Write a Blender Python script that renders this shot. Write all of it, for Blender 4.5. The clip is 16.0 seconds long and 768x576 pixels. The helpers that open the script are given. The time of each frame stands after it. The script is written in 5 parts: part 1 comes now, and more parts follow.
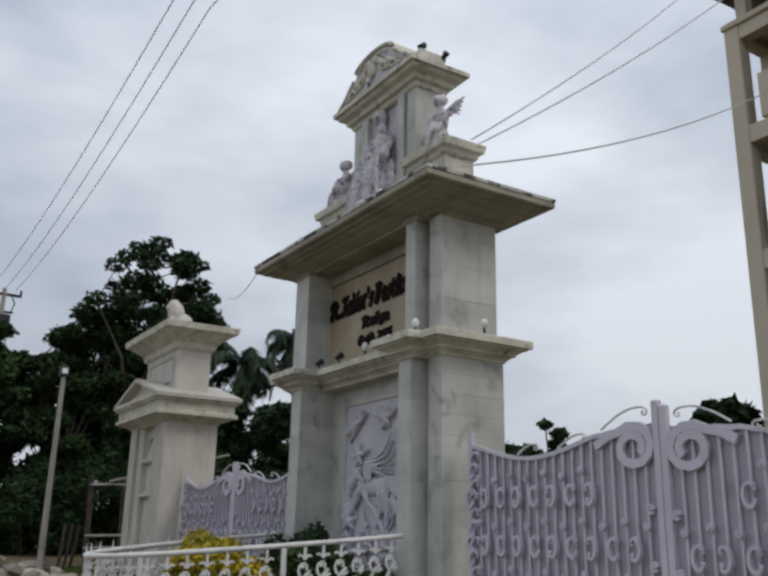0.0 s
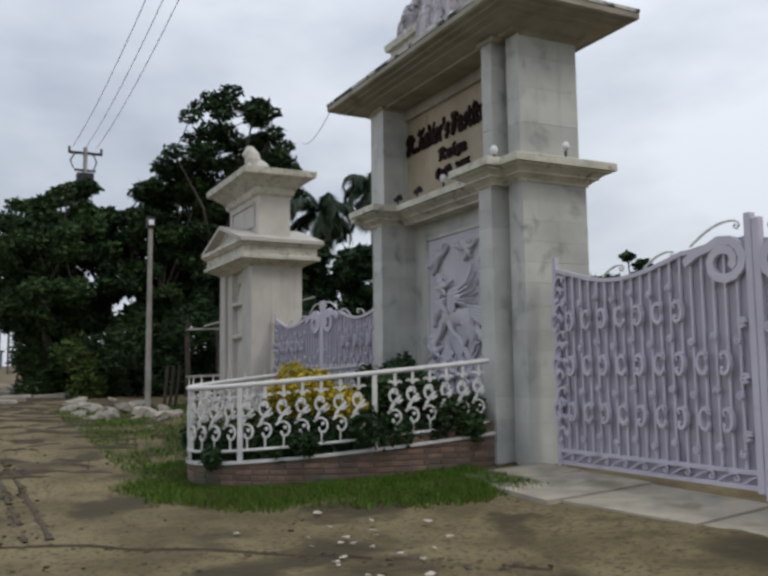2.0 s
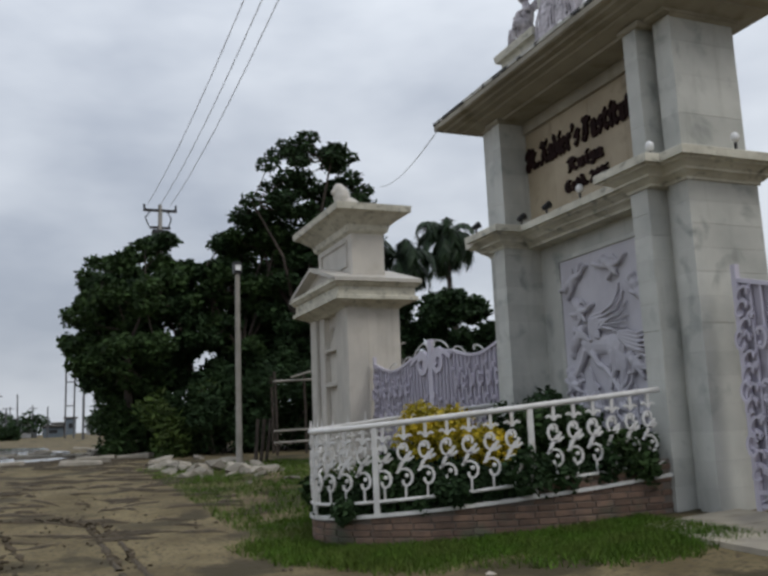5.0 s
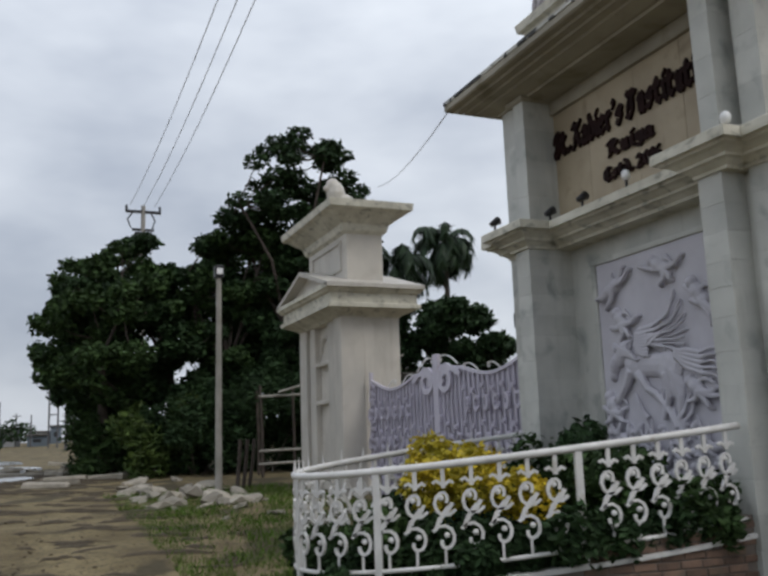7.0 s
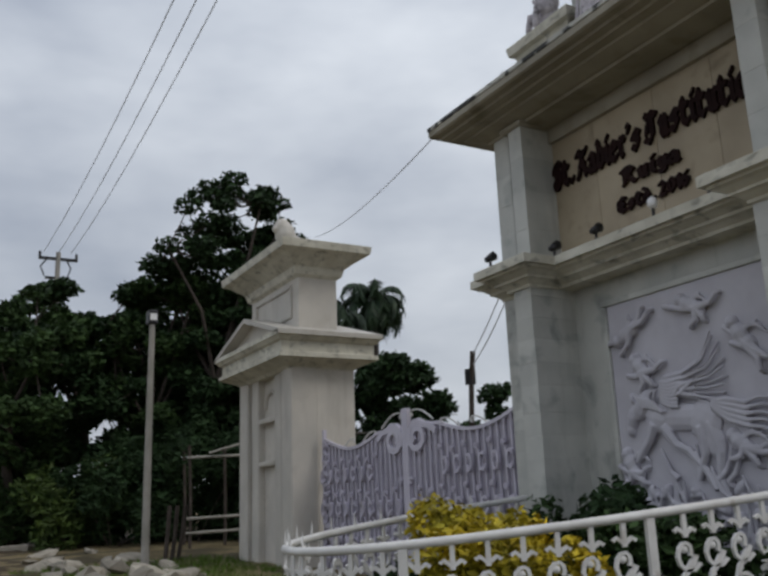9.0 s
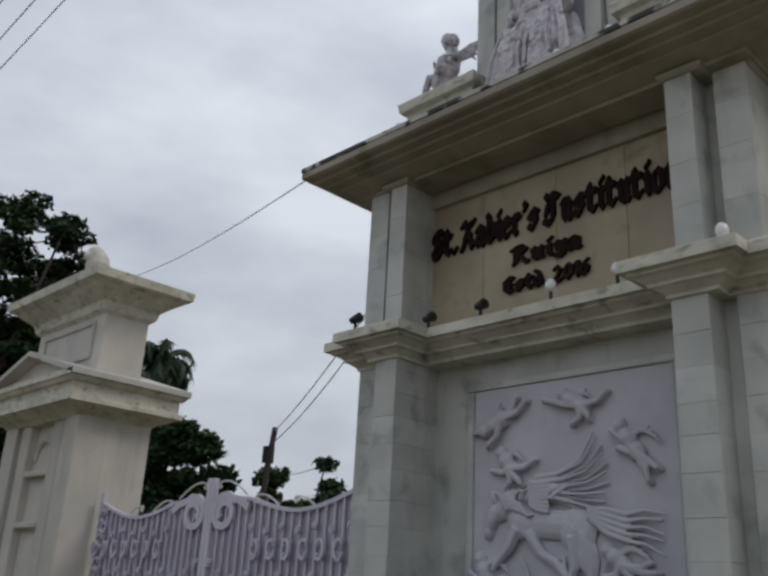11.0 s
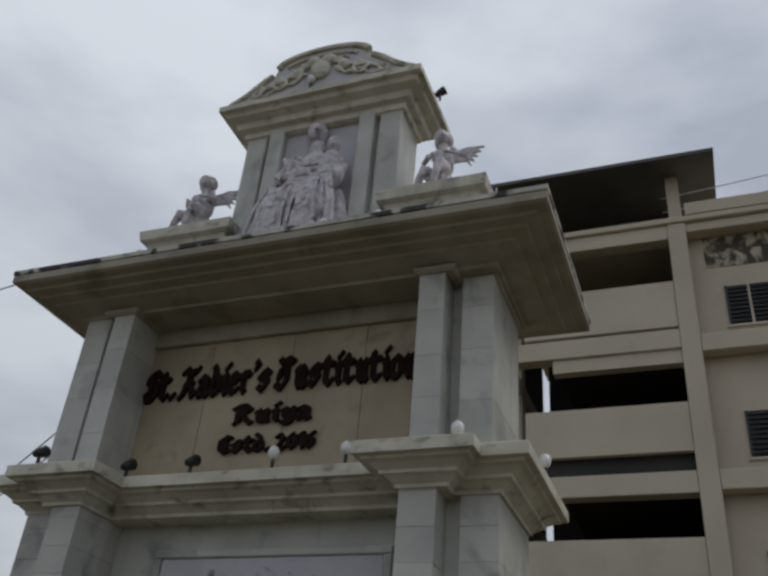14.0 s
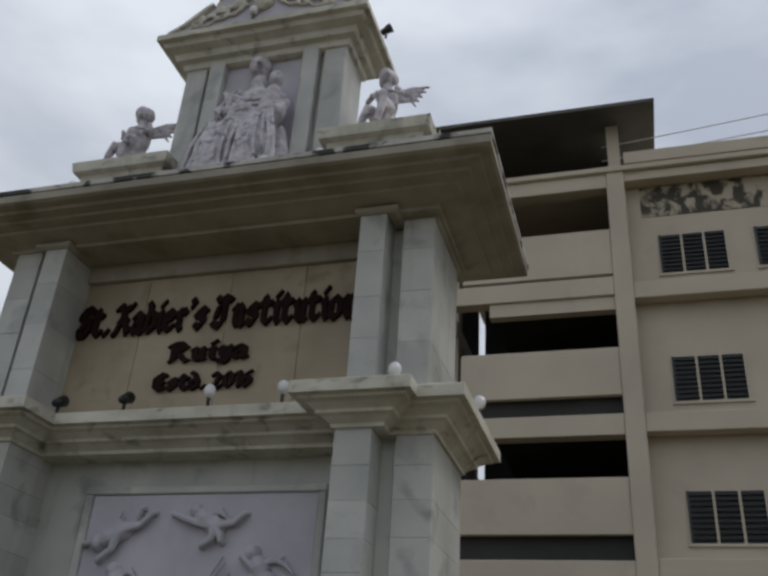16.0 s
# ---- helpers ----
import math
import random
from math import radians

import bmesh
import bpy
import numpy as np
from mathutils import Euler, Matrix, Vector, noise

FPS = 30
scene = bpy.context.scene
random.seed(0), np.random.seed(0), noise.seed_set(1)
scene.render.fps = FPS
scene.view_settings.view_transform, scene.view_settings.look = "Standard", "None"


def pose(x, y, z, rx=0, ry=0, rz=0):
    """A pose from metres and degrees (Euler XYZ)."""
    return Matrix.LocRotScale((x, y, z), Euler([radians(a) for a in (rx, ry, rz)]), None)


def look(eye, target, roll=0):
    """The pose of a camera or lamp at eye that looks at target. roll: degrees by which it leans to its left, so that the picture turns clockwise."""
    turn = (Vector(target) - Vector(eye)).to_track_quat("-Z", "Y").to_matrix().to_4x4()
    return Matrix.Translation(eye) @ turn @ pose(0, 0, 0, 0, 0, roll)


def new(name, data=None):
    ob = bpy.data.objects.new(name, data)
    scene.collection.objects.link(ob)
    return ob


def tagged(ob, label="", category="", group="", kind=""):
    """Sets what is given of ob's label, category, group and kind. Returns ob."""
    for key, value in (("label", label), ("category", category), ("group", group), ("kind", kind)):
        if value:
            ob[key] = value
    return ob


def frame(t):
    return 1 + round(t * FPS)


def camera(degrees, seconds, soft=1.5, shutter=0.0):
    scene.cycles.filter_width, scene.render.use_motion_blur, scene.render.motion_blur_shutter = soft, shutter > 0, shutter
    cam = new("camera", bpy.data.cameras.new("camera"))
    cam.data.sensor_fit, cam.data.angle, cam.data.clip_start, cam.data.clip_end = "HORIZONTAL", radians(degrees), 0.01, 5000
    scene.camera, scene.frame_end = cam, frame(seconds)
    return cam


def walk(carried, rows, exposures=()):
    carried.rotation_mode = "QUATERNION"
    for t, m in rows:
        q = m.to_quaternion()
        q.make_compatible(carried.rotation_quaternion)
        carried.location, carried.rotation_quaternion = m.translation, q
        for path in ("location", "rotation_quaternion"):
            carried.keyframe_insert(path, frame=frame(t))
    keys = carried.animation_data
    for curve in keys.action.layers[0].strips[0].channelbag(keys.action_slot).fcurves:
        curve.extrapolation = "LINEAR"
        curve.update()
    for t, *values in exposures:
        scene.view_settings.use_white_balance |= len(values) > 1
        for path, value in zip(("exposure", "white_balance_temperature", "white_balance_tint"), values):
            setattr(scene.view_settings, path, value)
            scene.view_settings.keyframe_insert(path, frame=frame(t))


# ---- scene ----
cam = camera(48.5, 16.0, soft=3.0)
PATH = [
    (0, (11.766, -7.064, 1.398), (10.134, -6.051, 1.956), 1.2),
    (0.5, (11.651, -7.014, 1.35), (10.014, -5.952, 1.79), 1.8),
    (1, (11.632, -7.01, 1.315), (9.971, -5.941, 1.625), 2.1),
    (1.5, (11.601, -7.08, 1.291), (9.958, -5.958, 1.491), 2.1),
    (2, (11.665, -7.045, 1.242), (9.886, -6.153, 1.442), -0.7),
    (2.5, (11.625, -6.981, 1.153), (9.81, -6.169, 1.368), -0.8),
    (3, (11.384, -7.093, 1.149), (9.532, -6.391, 1.423), -1.2),
    (3.5, (11.07, -7.26, 1.113), (9.222, -6.508, 1.254), -0.6),
    (4, (10.553, -7.268, 1.086), (8.646, -6.743, 1.387), 1.1),
    (4.5, (10.221, -7.344, 1.005), (8.358, -6.722, 1.382), -1.1),
    (4.7, (10.104, -7.344, 1.001), (8.282, -6.596, 1.35), -2.6),
    (6.8, (8.067, -6.619, 1.432), (6.238, -5.865, 1.725), -1.3),
    (7, (7.868, -6.598, 1.369), (6.058, -5.823, 1.723), -2.0),
    (7.5, (7.453, -6.663, 1.385), (5.661, -5.843, 1.727), -3.3),
    (8, (6.997, -6.791, 1.354), (5.192, -6.052, 1.796), -1.1),
    (8.5, (6.601, -6.858, 1.205), (4.851, -6.063, 1.758), 0.8),
    (9, (6.162, -6.781, 1.392), (4.472, -5.831, 1.883), -2.2),
    (9.5, (5.755, -6.725, 1.426), (4.095, -5.766, 1.997), -0.8),
    (10, (5.398, -6.833, 1.398), (3.906, -5.663, 2.036), 1.0),
    (10.2, (5.265, -6.755, 1.429), (3.826, -5.525, 2.074), 1.9),
    (12.3, (3.922, -6.678, 1.398), (2.71, -5.346, 2.266), 3.3),
    (12.5, (3.923, -6.713, 1.408), (2.77, -5.377, 2.348), 3.0),
    (13, (3.909, -6.696, 1.445), (3.0, -5.248, 2.483), -1.6),
    (13.5, (3.906, -6.66, 1.488), (3.122, -5.167, 2.563), 5.5),
    (14, (3.911, -6.645, 1.508), (3.25, -5.093, 2.582), 5.3),
    (14.5, (3.896, -6.606, 1.542), (3.22, -5.078, 2.64), 5.9),
    (15, (3.912, -6.644, 1.5), (3.253, -5.075, 2.55), 6.6),
    (15.5, (3.898, -6.617, 1.529), (3.32, -5.03, 2.6), 5.3),
    (16, (3.894, -6.61, 1.522), (3.353, -4.945, 2.489), 4.1),
]
walk(cam, [(t, look(eye, target, roll)) for t, eye, target, roll in PATH],
     [(0, 0.12), (0.5, -0.22), (1, -0.05), (1.5, 0.2), (2.0, 0.27), (2.5, 0.17), (4, 0.1), (7, 0.22), (8, -0.08), (10, -0.05), (12.5, -0.15), (13, -0.3), (14, -0.34), (15, -0.34), (16, -0.13)])

# ---- light: an overcast sky and a faint, wide sun beyond the monument ----
SUN_EL, SUN_AZ = 52, 62
world = bpy.data.worlds.new("overcast_sky")
scene.world = world
world.use_nodes = True
wn, wl = world.node_tree.nodes, world.node_tree.links
sky = wn.new("ShaderNodeTexSky")
sky.sky_type, sky.sun_disc = "NISHITA", False
sky.sun_elevation, sky.sun_rotation = radians(SUN_EL), radians(SUN_AZ)
sky.dust_density, sky.air_density = 4.0, 1.2
w_co = wn.new("ShaderNodeTexCoord")
w_map = wn.new("ShaderNodeMapping")
w_map.inputs["Scale"].default_value = (1.0, 1.0, 2.4)
w_map.inputs["Location"].default_value = (0.35, 0.1, 0.0)
w_big = wn.new("ShaderNodeTexNoise")
w_big.inputs["Scale"].default_value, w_big.inputs["Detail"].default_value, w_big.inputs["Roughness"].default_value = 1.9, 5.0, 0.5
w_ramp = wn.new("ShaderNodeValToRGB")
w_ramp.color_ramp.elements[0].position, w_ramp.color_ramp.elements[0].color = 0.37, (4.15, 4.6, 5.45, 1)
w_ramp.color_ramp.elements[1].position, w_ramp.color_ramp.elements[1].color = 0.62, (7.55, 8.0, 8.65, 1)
w_mix = wn.new("ShaderNodeMixRGB")
w_mix.inputs["Fac"].default_value = 0.9
wl.new(w_co.outputs["Generated"], w_map.inputs["Vector"])
wl.new(w_map.outputs["Vector"], w_big.inputs["Vector"])
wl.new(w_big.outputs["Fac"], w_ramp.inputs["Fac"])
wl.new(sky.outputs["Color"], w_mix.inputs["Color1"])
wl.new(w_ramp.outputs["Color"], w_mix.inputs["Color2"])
w_sep = wn.new("ShaderNodeSeparateXYZ")
w_lift = wn.new("ShaderNodeMapRange")
w_lift.inputs["From Max"].default_value = 0.75
w_lift.inputs["To Min"].default_value, w_lift.inputs["To Max"].default_value = 0.8, 1.22
w_dome = wn.new("ShaderNodeMixRGB")
w_dome.blend_type = "MULTIPLY"
w_dome.inputs["Fac"].default_value = 1.0
wl.new(w_co.outputs["Generated"], w_sep.inputs["Vector"])
wl.new(w_sep.outputs["Z"], w_lift.inputs["Value"])
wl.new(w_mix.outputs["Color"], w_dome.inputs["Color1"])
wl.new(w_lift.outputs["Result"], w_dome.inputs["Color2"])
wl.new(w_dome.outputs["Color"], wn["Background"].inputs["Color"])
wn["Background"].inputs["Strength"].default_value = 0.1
sun = new("sun", bpy.data.lights.new("sun", "SUN"))
sun.data.energy, sun.data.angle, sun.data.color = 0.9, radians(25), (1.0, 0.97, 0.92)
sun.matrix_world = look((math.sin(radians(SUN_AZ)) * 20, math.cos(radians(SUN_AZ)) * 20, 20 * math.tan(radians(SUN_EL))), (0, 0, 0))

# ---- materials ----
def material(name, colour, second=None, scale=4.0, rough=0.7, metal=0.0, bump=0.15, bump_scale=40.0, gloss=0.4, stain=None,
             stain_scale=0.8, stain_at=0.55, stretch=(1, 1, 1), vary=0.0, detail=6.0, sharp=0.15, streak=None, grain=None):
    """A surface with a coarse colour change, stains and a fine grain, at real size."""
    m = bpy.data.materials.new(name)
    m.use_nodes = True
    n, k = m.node_tree.nodes, m.node_tree.links
    b = n["Principled BSDF"]
    b.inputs["Roughness"].default_value, b.inputs["Metallic"].default_value = rough, metal
    b.inputs["Specular IOR Level"].default_value = gloss
    geo = n.new("ShaderNodeNewGeometry")
    mp = n.new("ShaderNodeMapping")
    mp.inputs["Scale"].default_value = stretch
    k.new(geo.outputs["Position"], mp.inputs["Vector"])
    def noise_at(size, det=detail, dist=0.0):
        t = n.new("ShaderNodeTexNoise")
        t.inputs["Scale"].default_value, t.inputs["Detail"].default_value, t.inputs["Distortion"].default_value = size, det, dist
        k.new(mp.outputs["Vector"], t.inputs["Vector"])
        return t.outputs["Fac"]
    def mix(a, c, fac):
        x = n.new("ShaderNodeMixRGB")
        for sock, v in (("Fac", fac), ("Color1", a), ("Color2", c)):
            if isinstance(v, (tuple, float)):
                x.inputs[sock].default_value = (*v, 1) if isinstance(v, tuple) else v
            else:
                k.new(v, x.inputs[sock])
        return x.outputs["Color"]
    def ramp(v, low, high):
        r = n.new("ShaderNodeMapRange")
        r.inputs["From Min"].default_value, r.inputs["From Max"].default_value = low, high
        k.new(v, r.inputs["Value"])
        return r.outputs["Result"]
    out = mix(colour, second or tuple(c * 0.82 for c in colour), ramp(noise_at(scale), 0.35, 0.65))
    if stain:
        out = mix(out, stain, ramp(noise_at(stain_scale, 8.0, 0.4), stain_at, stain_at + sharp))
    if streak:
        sm = n.new("ShaderNodeMapping")
        sm.inputs["Scale"].default_value = (3.2, 3.2, 0.5)
        k.new(geo.outputs["Position"], sm.inputs["Vector"])
        st = n.new("ShaderNodeTexNoise")
        st.inputs["Scale"].default_value, st.inputs["Detail"].default_value, st.inputs["Roughness"].default_value = 1.0, 7.0, 0.65
        k.new(sm.outputs["Vector"], st.inputs["Vector"])
        out = mix(out, streak, ramp(st.outputs["Fac"], 0.54, 1.0))
    if grain:
        out = mix(out, grain, ramp(noise_at(17.0, 8.0, 0.6), 0.5, 0.68))
    if vary:
        info = n.new("ShaderNodeObjectInfo")
        hsv = n.new("ShaderNodeHueSaturation")
        r = n.new("ShaderNodeMapRange")
        r.inputs["To Min"].default_value, r.inputs["To Max"].default_value = 1 - vary, 1 + vary
        k.new(info.outputs["Random"], r.inputs["Value"])
        k.new(r.outputs["Result"], hsv.inputs["Value"])
        k.new(out, hsv.inputs["Color"])
        out = hsv.outputs["Color"]
    k.new(out, b.inputs["Base Color"])
    if bump:
        bm_ = n.new("ShaderNodeBump")
        bm_.inputs["Strength"].default_value, bm_.inputs["Distance"].default_value = bump, 0.02
        k.new(noise_at(bump_scale, 4.0), bm_.inputs["Height"])
        k.new(bm_.outputs["Normal"], b.inputs["Normal"])
    return m

MARBLE = material("grey_white_marble", (0.54, 0.54, 0.5), (0.42, 0.425, 0.395), 1.6, 0.42, bump=0.04, stain=(0.29, 0.3, 0.28), stain_scale=2.6, stain_at=0.56, vary=0.08, sharp=0.16, streak=(0.2, 0.2, 0.17))
MOULD = material("weathered_moulding", (0.66, 0.635, 0.54), (0.5, 0.475, 0.39), 2.5, 0.6, bump=0.12, stain=(0.14, 0.133, 0.105), stain_scale=5.5, stain_at=0.55, sharp=0.22, stretch=(1, 1, 1.6), streak=(0.13, 0.125, 0.1))
CAPPING = material("black_streaked_capping", (0.56, 0.55, 0.5), (0.4, 0.39, 0.35), 3.0, 0.65, bump=0.15, stain=(0.03, 0.03, 0.027), stain_scale=3.6, stain_at=0.49, sharp=0.08, streak=(0.12, 0.115, 0.1))
# Browner and darker than the mouldings; for eave, necking and sign border.
SOFFIT = material("brown_soffit_plaster", (0.37, 0.34, 0.275), (0.28, 0.255, 0.205), 1.5, 0.8, stain=(0.22, 0.2, 0.15), stain_scale=2.0, streak=(0.2, 0.17, 0.12))
BEIGE = material("beige_stone_panel", (0.42, 0.35, 0.245), (0.33, 0.27, 0.185), 1.7, 0.5, bump=0.05, stain=(0.27, 0.22, 0.15), stain_scale=4.5, stain_at=0.6, vary=0.06, sharp=0.2)
RELIEF = material("white_relief_plaster", (0.53, 0.515, 0.56), (0.46, 0.445, 0.49), 3.0, 0.65, bump=0.05)
STATUE = material("weathered_statue_stone", (0.66, 0.62, 0.66), (0.4, 0.37, 0.4), 11.0, 0.65, bump=0.25, stain=(0.11, 0.1, 0.11), stain_scale=7.0, stain_at=0.55)
LETTER = material("dark_maroon_lettering", (0.012, 0.004, 0.004), (0.02, 0.007, 0.006), 6.0, 0.75, gloss=0.15)
GATE = material("pale_lilac_gate_paint", (0.6, 0.565, 0.645), (0.52, 0.49, 0.565), 2.0, 0.42, bump=0.03, stain=(0.4, 0.37, 0.4), stain_scale=2.5, stain_at=0.6)
GATE_BACK = material("lilac_sheet_metal", (0.42, 0.395, 0.455), (0.36, 0.335, 0.39), 1.5, 0.55, bump=0.03, stain=(0.26, 0.24, 0.29), stain_scale=1.8)
WHITE_IRON = material("white_painted_iron", (0.68, 0.67, 0.65), (0.56, 0.55, 0.53), 5.0, 0.45, bump=0.08, stain=(0.42, 0.38, 0.33), stain_scale=5.0, stain_at=0.62)
BRICK = material("red_brown_brick", (0.19, 0.12, 0.085), (0.125, 0.085, 0.065), 8.0, 0.85, bump=0.3, stain=(0.1, 0.1, 0.07), stain_scale=3.0, vary=0.3)
MORTAR = material("grey_mortar", (0.16, 0.135, 0.115), None, 6.0, 0.9)
CREAM = material("cream_building_paint", (0.55, 0.485, 0.38), (0.48, 0.42, 0.33), 0.5, 0.8, bump=0.08, stain=(0.36, 0.31, 0.24), stain_scale=0.9, stain_at=0.6, sharp=0.3)
# Near-black instead of plaster colour: the unlit gallery depth is put into it.
DIM = material("unlit_interior_shade", (0.05, 0.048, 0.045), (0.035, 0.035, 0.034), 0.6, 0.9)
CANOPY = material("dark_sheet_roof", (0.1, 0.095, 0.085), (0.07, 0.065, 0.06), 1.0, 0.6, metal=0.2)
CONCRETE = material("worn_concrete", (0.44, 0.39, 0.3), (0.3, 0.27, 0.22), 3.0, 0.85, bump=0.3, stain=(0.2, 0.17, 0.12), stain_scale=1.6)
POLE = material("grey_concrete_pole", (0.33, 0.31, 0.28), (0.25, 0.24, 0.21), 3.0, 0.8)
WIRE = material("grey_cable", (0.5, 0.505, 0.52), None, 3.0, 0.6)
# Black of lamp housings and fittings; also painted shade in the window openings.
BLACK = material("black_housing_and_shade", (0.02, 0.02, 0.022), None, 5.0, 0.4)
BULB = material("white_lamp_globe", (0.8, 0.8, 0.8), (0.7, 0.7, 0.7), 4.0, 0.3)

# ---- building blocks ----
def finish(name, bm, mat, smooth=False):
    me = bpy.data.meshes.new(name)
    bmesh.ops.recalc_face_normals(bm, faces=bm.faces)
    bm.to_mesh(me)
    bm.free()
    me.materials.append(mat)
    if smooth:
        for p in me.polygons:
            p.use_smooth = True
    return new(name, me)

def part(name, bm, mat, parent=None, label="", smooth=False):
    ob = finish(name, bm, mat, smooth)
    ob.parent = parent
    return tagged(ob, label)

def thing(name, label, category, kind="", group="", at=(0, 0, 0)):
    ob = new(name)
    ob.location = at
    return tagged(ob, label, category, group, kind)

def box(bm, x0, x1, y0, y1, z0, z1, bevel=0.0):
    r = bmesh.ops.create_cube(bm, size=1.0, matrix=Matrix.LocRotScale(((x0 + x1) / 2, (y0 + y1) / 2, (z0 + z1) / 2), None, (x1 - x0, y1 - y0, z1 - z0)))
    if bevel:
        es = {e for v in r["verts"] for e in v.link_edges}
        bmesh.ops.bevel(bm, geom=list(es), offset=bevel, segments=1, affect="EDGES")

def boxed(*a, **k):
    bm = bmesh.new()
    box(bm, *a, **k)
    return bm

def mould(bm, plan, profile):
    """A moulding round a square-cornered plan (anticlockwise); profile: rows of how far out, and the height."""
    n = len(plan)
    rings = []
    for out, z in profile:
        ring = []
        for i, (x, y) in enumerate(plan):
            px, py = plan[i - 1]
            qx, qy = plan[(i + 1) % n]
            a, b = Vector((x - px, y - py)).normalized(), Vector((qx - x, qy - y)).normalized()
            ring.append(bm.verts.new((x + out * (a.y + b.y), y - out * (a.x + b.x), z)))
        rings.append(ring)
    for lo, hi in zip(rings, rings[1:]):
        for i in range(n):
            bm.faces.new((lo[i], lo[(i + 1) % n], hi[(i + 1) % n], hi[i]))
    if n == 4:
        bm.faces.new(rings[0][::-1])
        bm.faces.new(rings[-1])

def rect(x0, x1, y0, y1):
    return [(x0, y0), (x1, y0), (x1, y1), (x0, y1)]

def tube(bm, pts, r, sides=6, closed=False, r_end=None):
    """A round bar along points."""
    pts = [Vector(p) for p in pts]
    n, rings = len(pts), []
    for i, p in enumerate(pts):
        a = pts[i - 1] if (i or closed) else p
        b = pts[(i + 1) % n] if (i < n - 1 or closed) else p
        d = (b - a).normalized()
        u = d.cross(Vector((0.31, 0.94, 0.17))).normalized()
        v = d.cross(u)
        rr = r if r_end is None else r + (r_end - r) * i / (n - 1)
        rings.append([bm.verts.new(p + rr * (math.cos(t) * u + math.sin(t) * v)) for t in (2 * math.pi * j / sides for j in range(sides))])
    for i in range(n if closed else n - 1):
        lo, hi = rings[i], rings[(i + 1) % n]
        for j in range(sides):
            bm.faces.new((lo[j], lo[(j + 1) % sides], hi[(j + 1) % sides], hi[j]))
    if not closed:
        bm.faces.new(rings[0][::-1])
        bm.faces.new(rings[-1])

def ball(bm, at, size, turn=(0, 0, 0), seg=12):
    size = (size,) * 3 if isinstance(size, (int, float)) else size
    bmesh.ops.create_uvsphere(bm, u_segments=seg, v_segments=max(6, seg * 2 // 3), radius=1.0,
                              matrix=Matrix.LocRotScale(at, Euler([radians(a) for a in turn]), size))

def ground_z(x, y):
    """The ground climbs gently along the wall and falls away from it."""
    rise = 0.028 * (3.0 - x) if x > -22 else 0.7 + 0.019 * (-22 - max(x, -180))
    if x > 12:
        rise = -0.252
    fall = 0.075 * min(4.2, max(0.0, -y))
    return rise - fall * min(1.0, max(0.35, 1 + x / 12))

# ---- ground ----
GROUND = material("packed_earth", (0.105, 0.079, 0.035), (0.2, 0.158, 0.08), 1.1, 0.95, bump=1.0, bump_scale=9.0, stain=(0.052, 0.041, 0.018), stain_scale=0.8, stain_at=0.53, sharp=0.08, grain=(0.06, 0.047, 0.026))
def build_ground():
    bm = bmesh.new()
    xs = sorted({round(v, 3) for v in [-600, -400, -300, -230, -183, -150, -120, -100, -80, -70, -60] + list(np.arange(-58, -16, 2.0)) + list(np.arange(-16, 14, 0.25)) + [14, 16, 20, 30, 60, 120, 300, 600]})
    ys = sorted({round(v, 3) for v in [-600, -300, -120, -60, -40, -30, -24, -20] + list(np.arange(-18, 2, 0.25)) + [2, 3, 4, 6, 9, 14, 20, 30, 50, 100, 300, 600]})
    grid = [[bm.verts.new((x, y, ground_z(x, y) + 0.05 * (noise.noise((x * 0.5, y * 0.5, 0)) + 0.5 * noise.noise((x * 1.7, y * 1.7, 4))) * (1 if y < -1.6 and x < 16 else 0.25))) for y in ys] for x in xs]
    for i in range(len(xs) - 1):
        for j in range(len(ys) - 1):
            bm.faces.new((grid[i][j], grid[i + 1][j], grid[i + 1][j + 1], grid[i][j + 1]))
    tagged(part("ground", bm, GROUND, smooth=True), "bare brown earth forecourt with ruts and litter", "ground", kind="structure")
build_ground()

# ---- the gate monument ----
def sym(pairs):
    """A plan that is mirrored in x: the right half, front to back, then the left half."""
    return [(x, y) for x, y in pairs] + [(-x, y) for x, y in reversed(pairs)]
LOW = sym([(1.56, 0.0), (1.56, -0.45), (1.95, -0.45), (1.95, -0.24), (2.33, -0.24), (2.33, 0.86)])
UP = sym([(1.594, 0.125), (1.594, -0.375), (1.91, -0.375), (1.91, -0.155), (2.25, -0.155), (2.25, 0.81)])
monument = thing("gate_monument", "tall grey-white marble gate monument with cornices and a sculpted crown", "monument")
courses = random.Random(2)
MORTAR_PALE = material("pale_joint", (0.4, 0.405, 0.38), None, 5.0, 0.9)
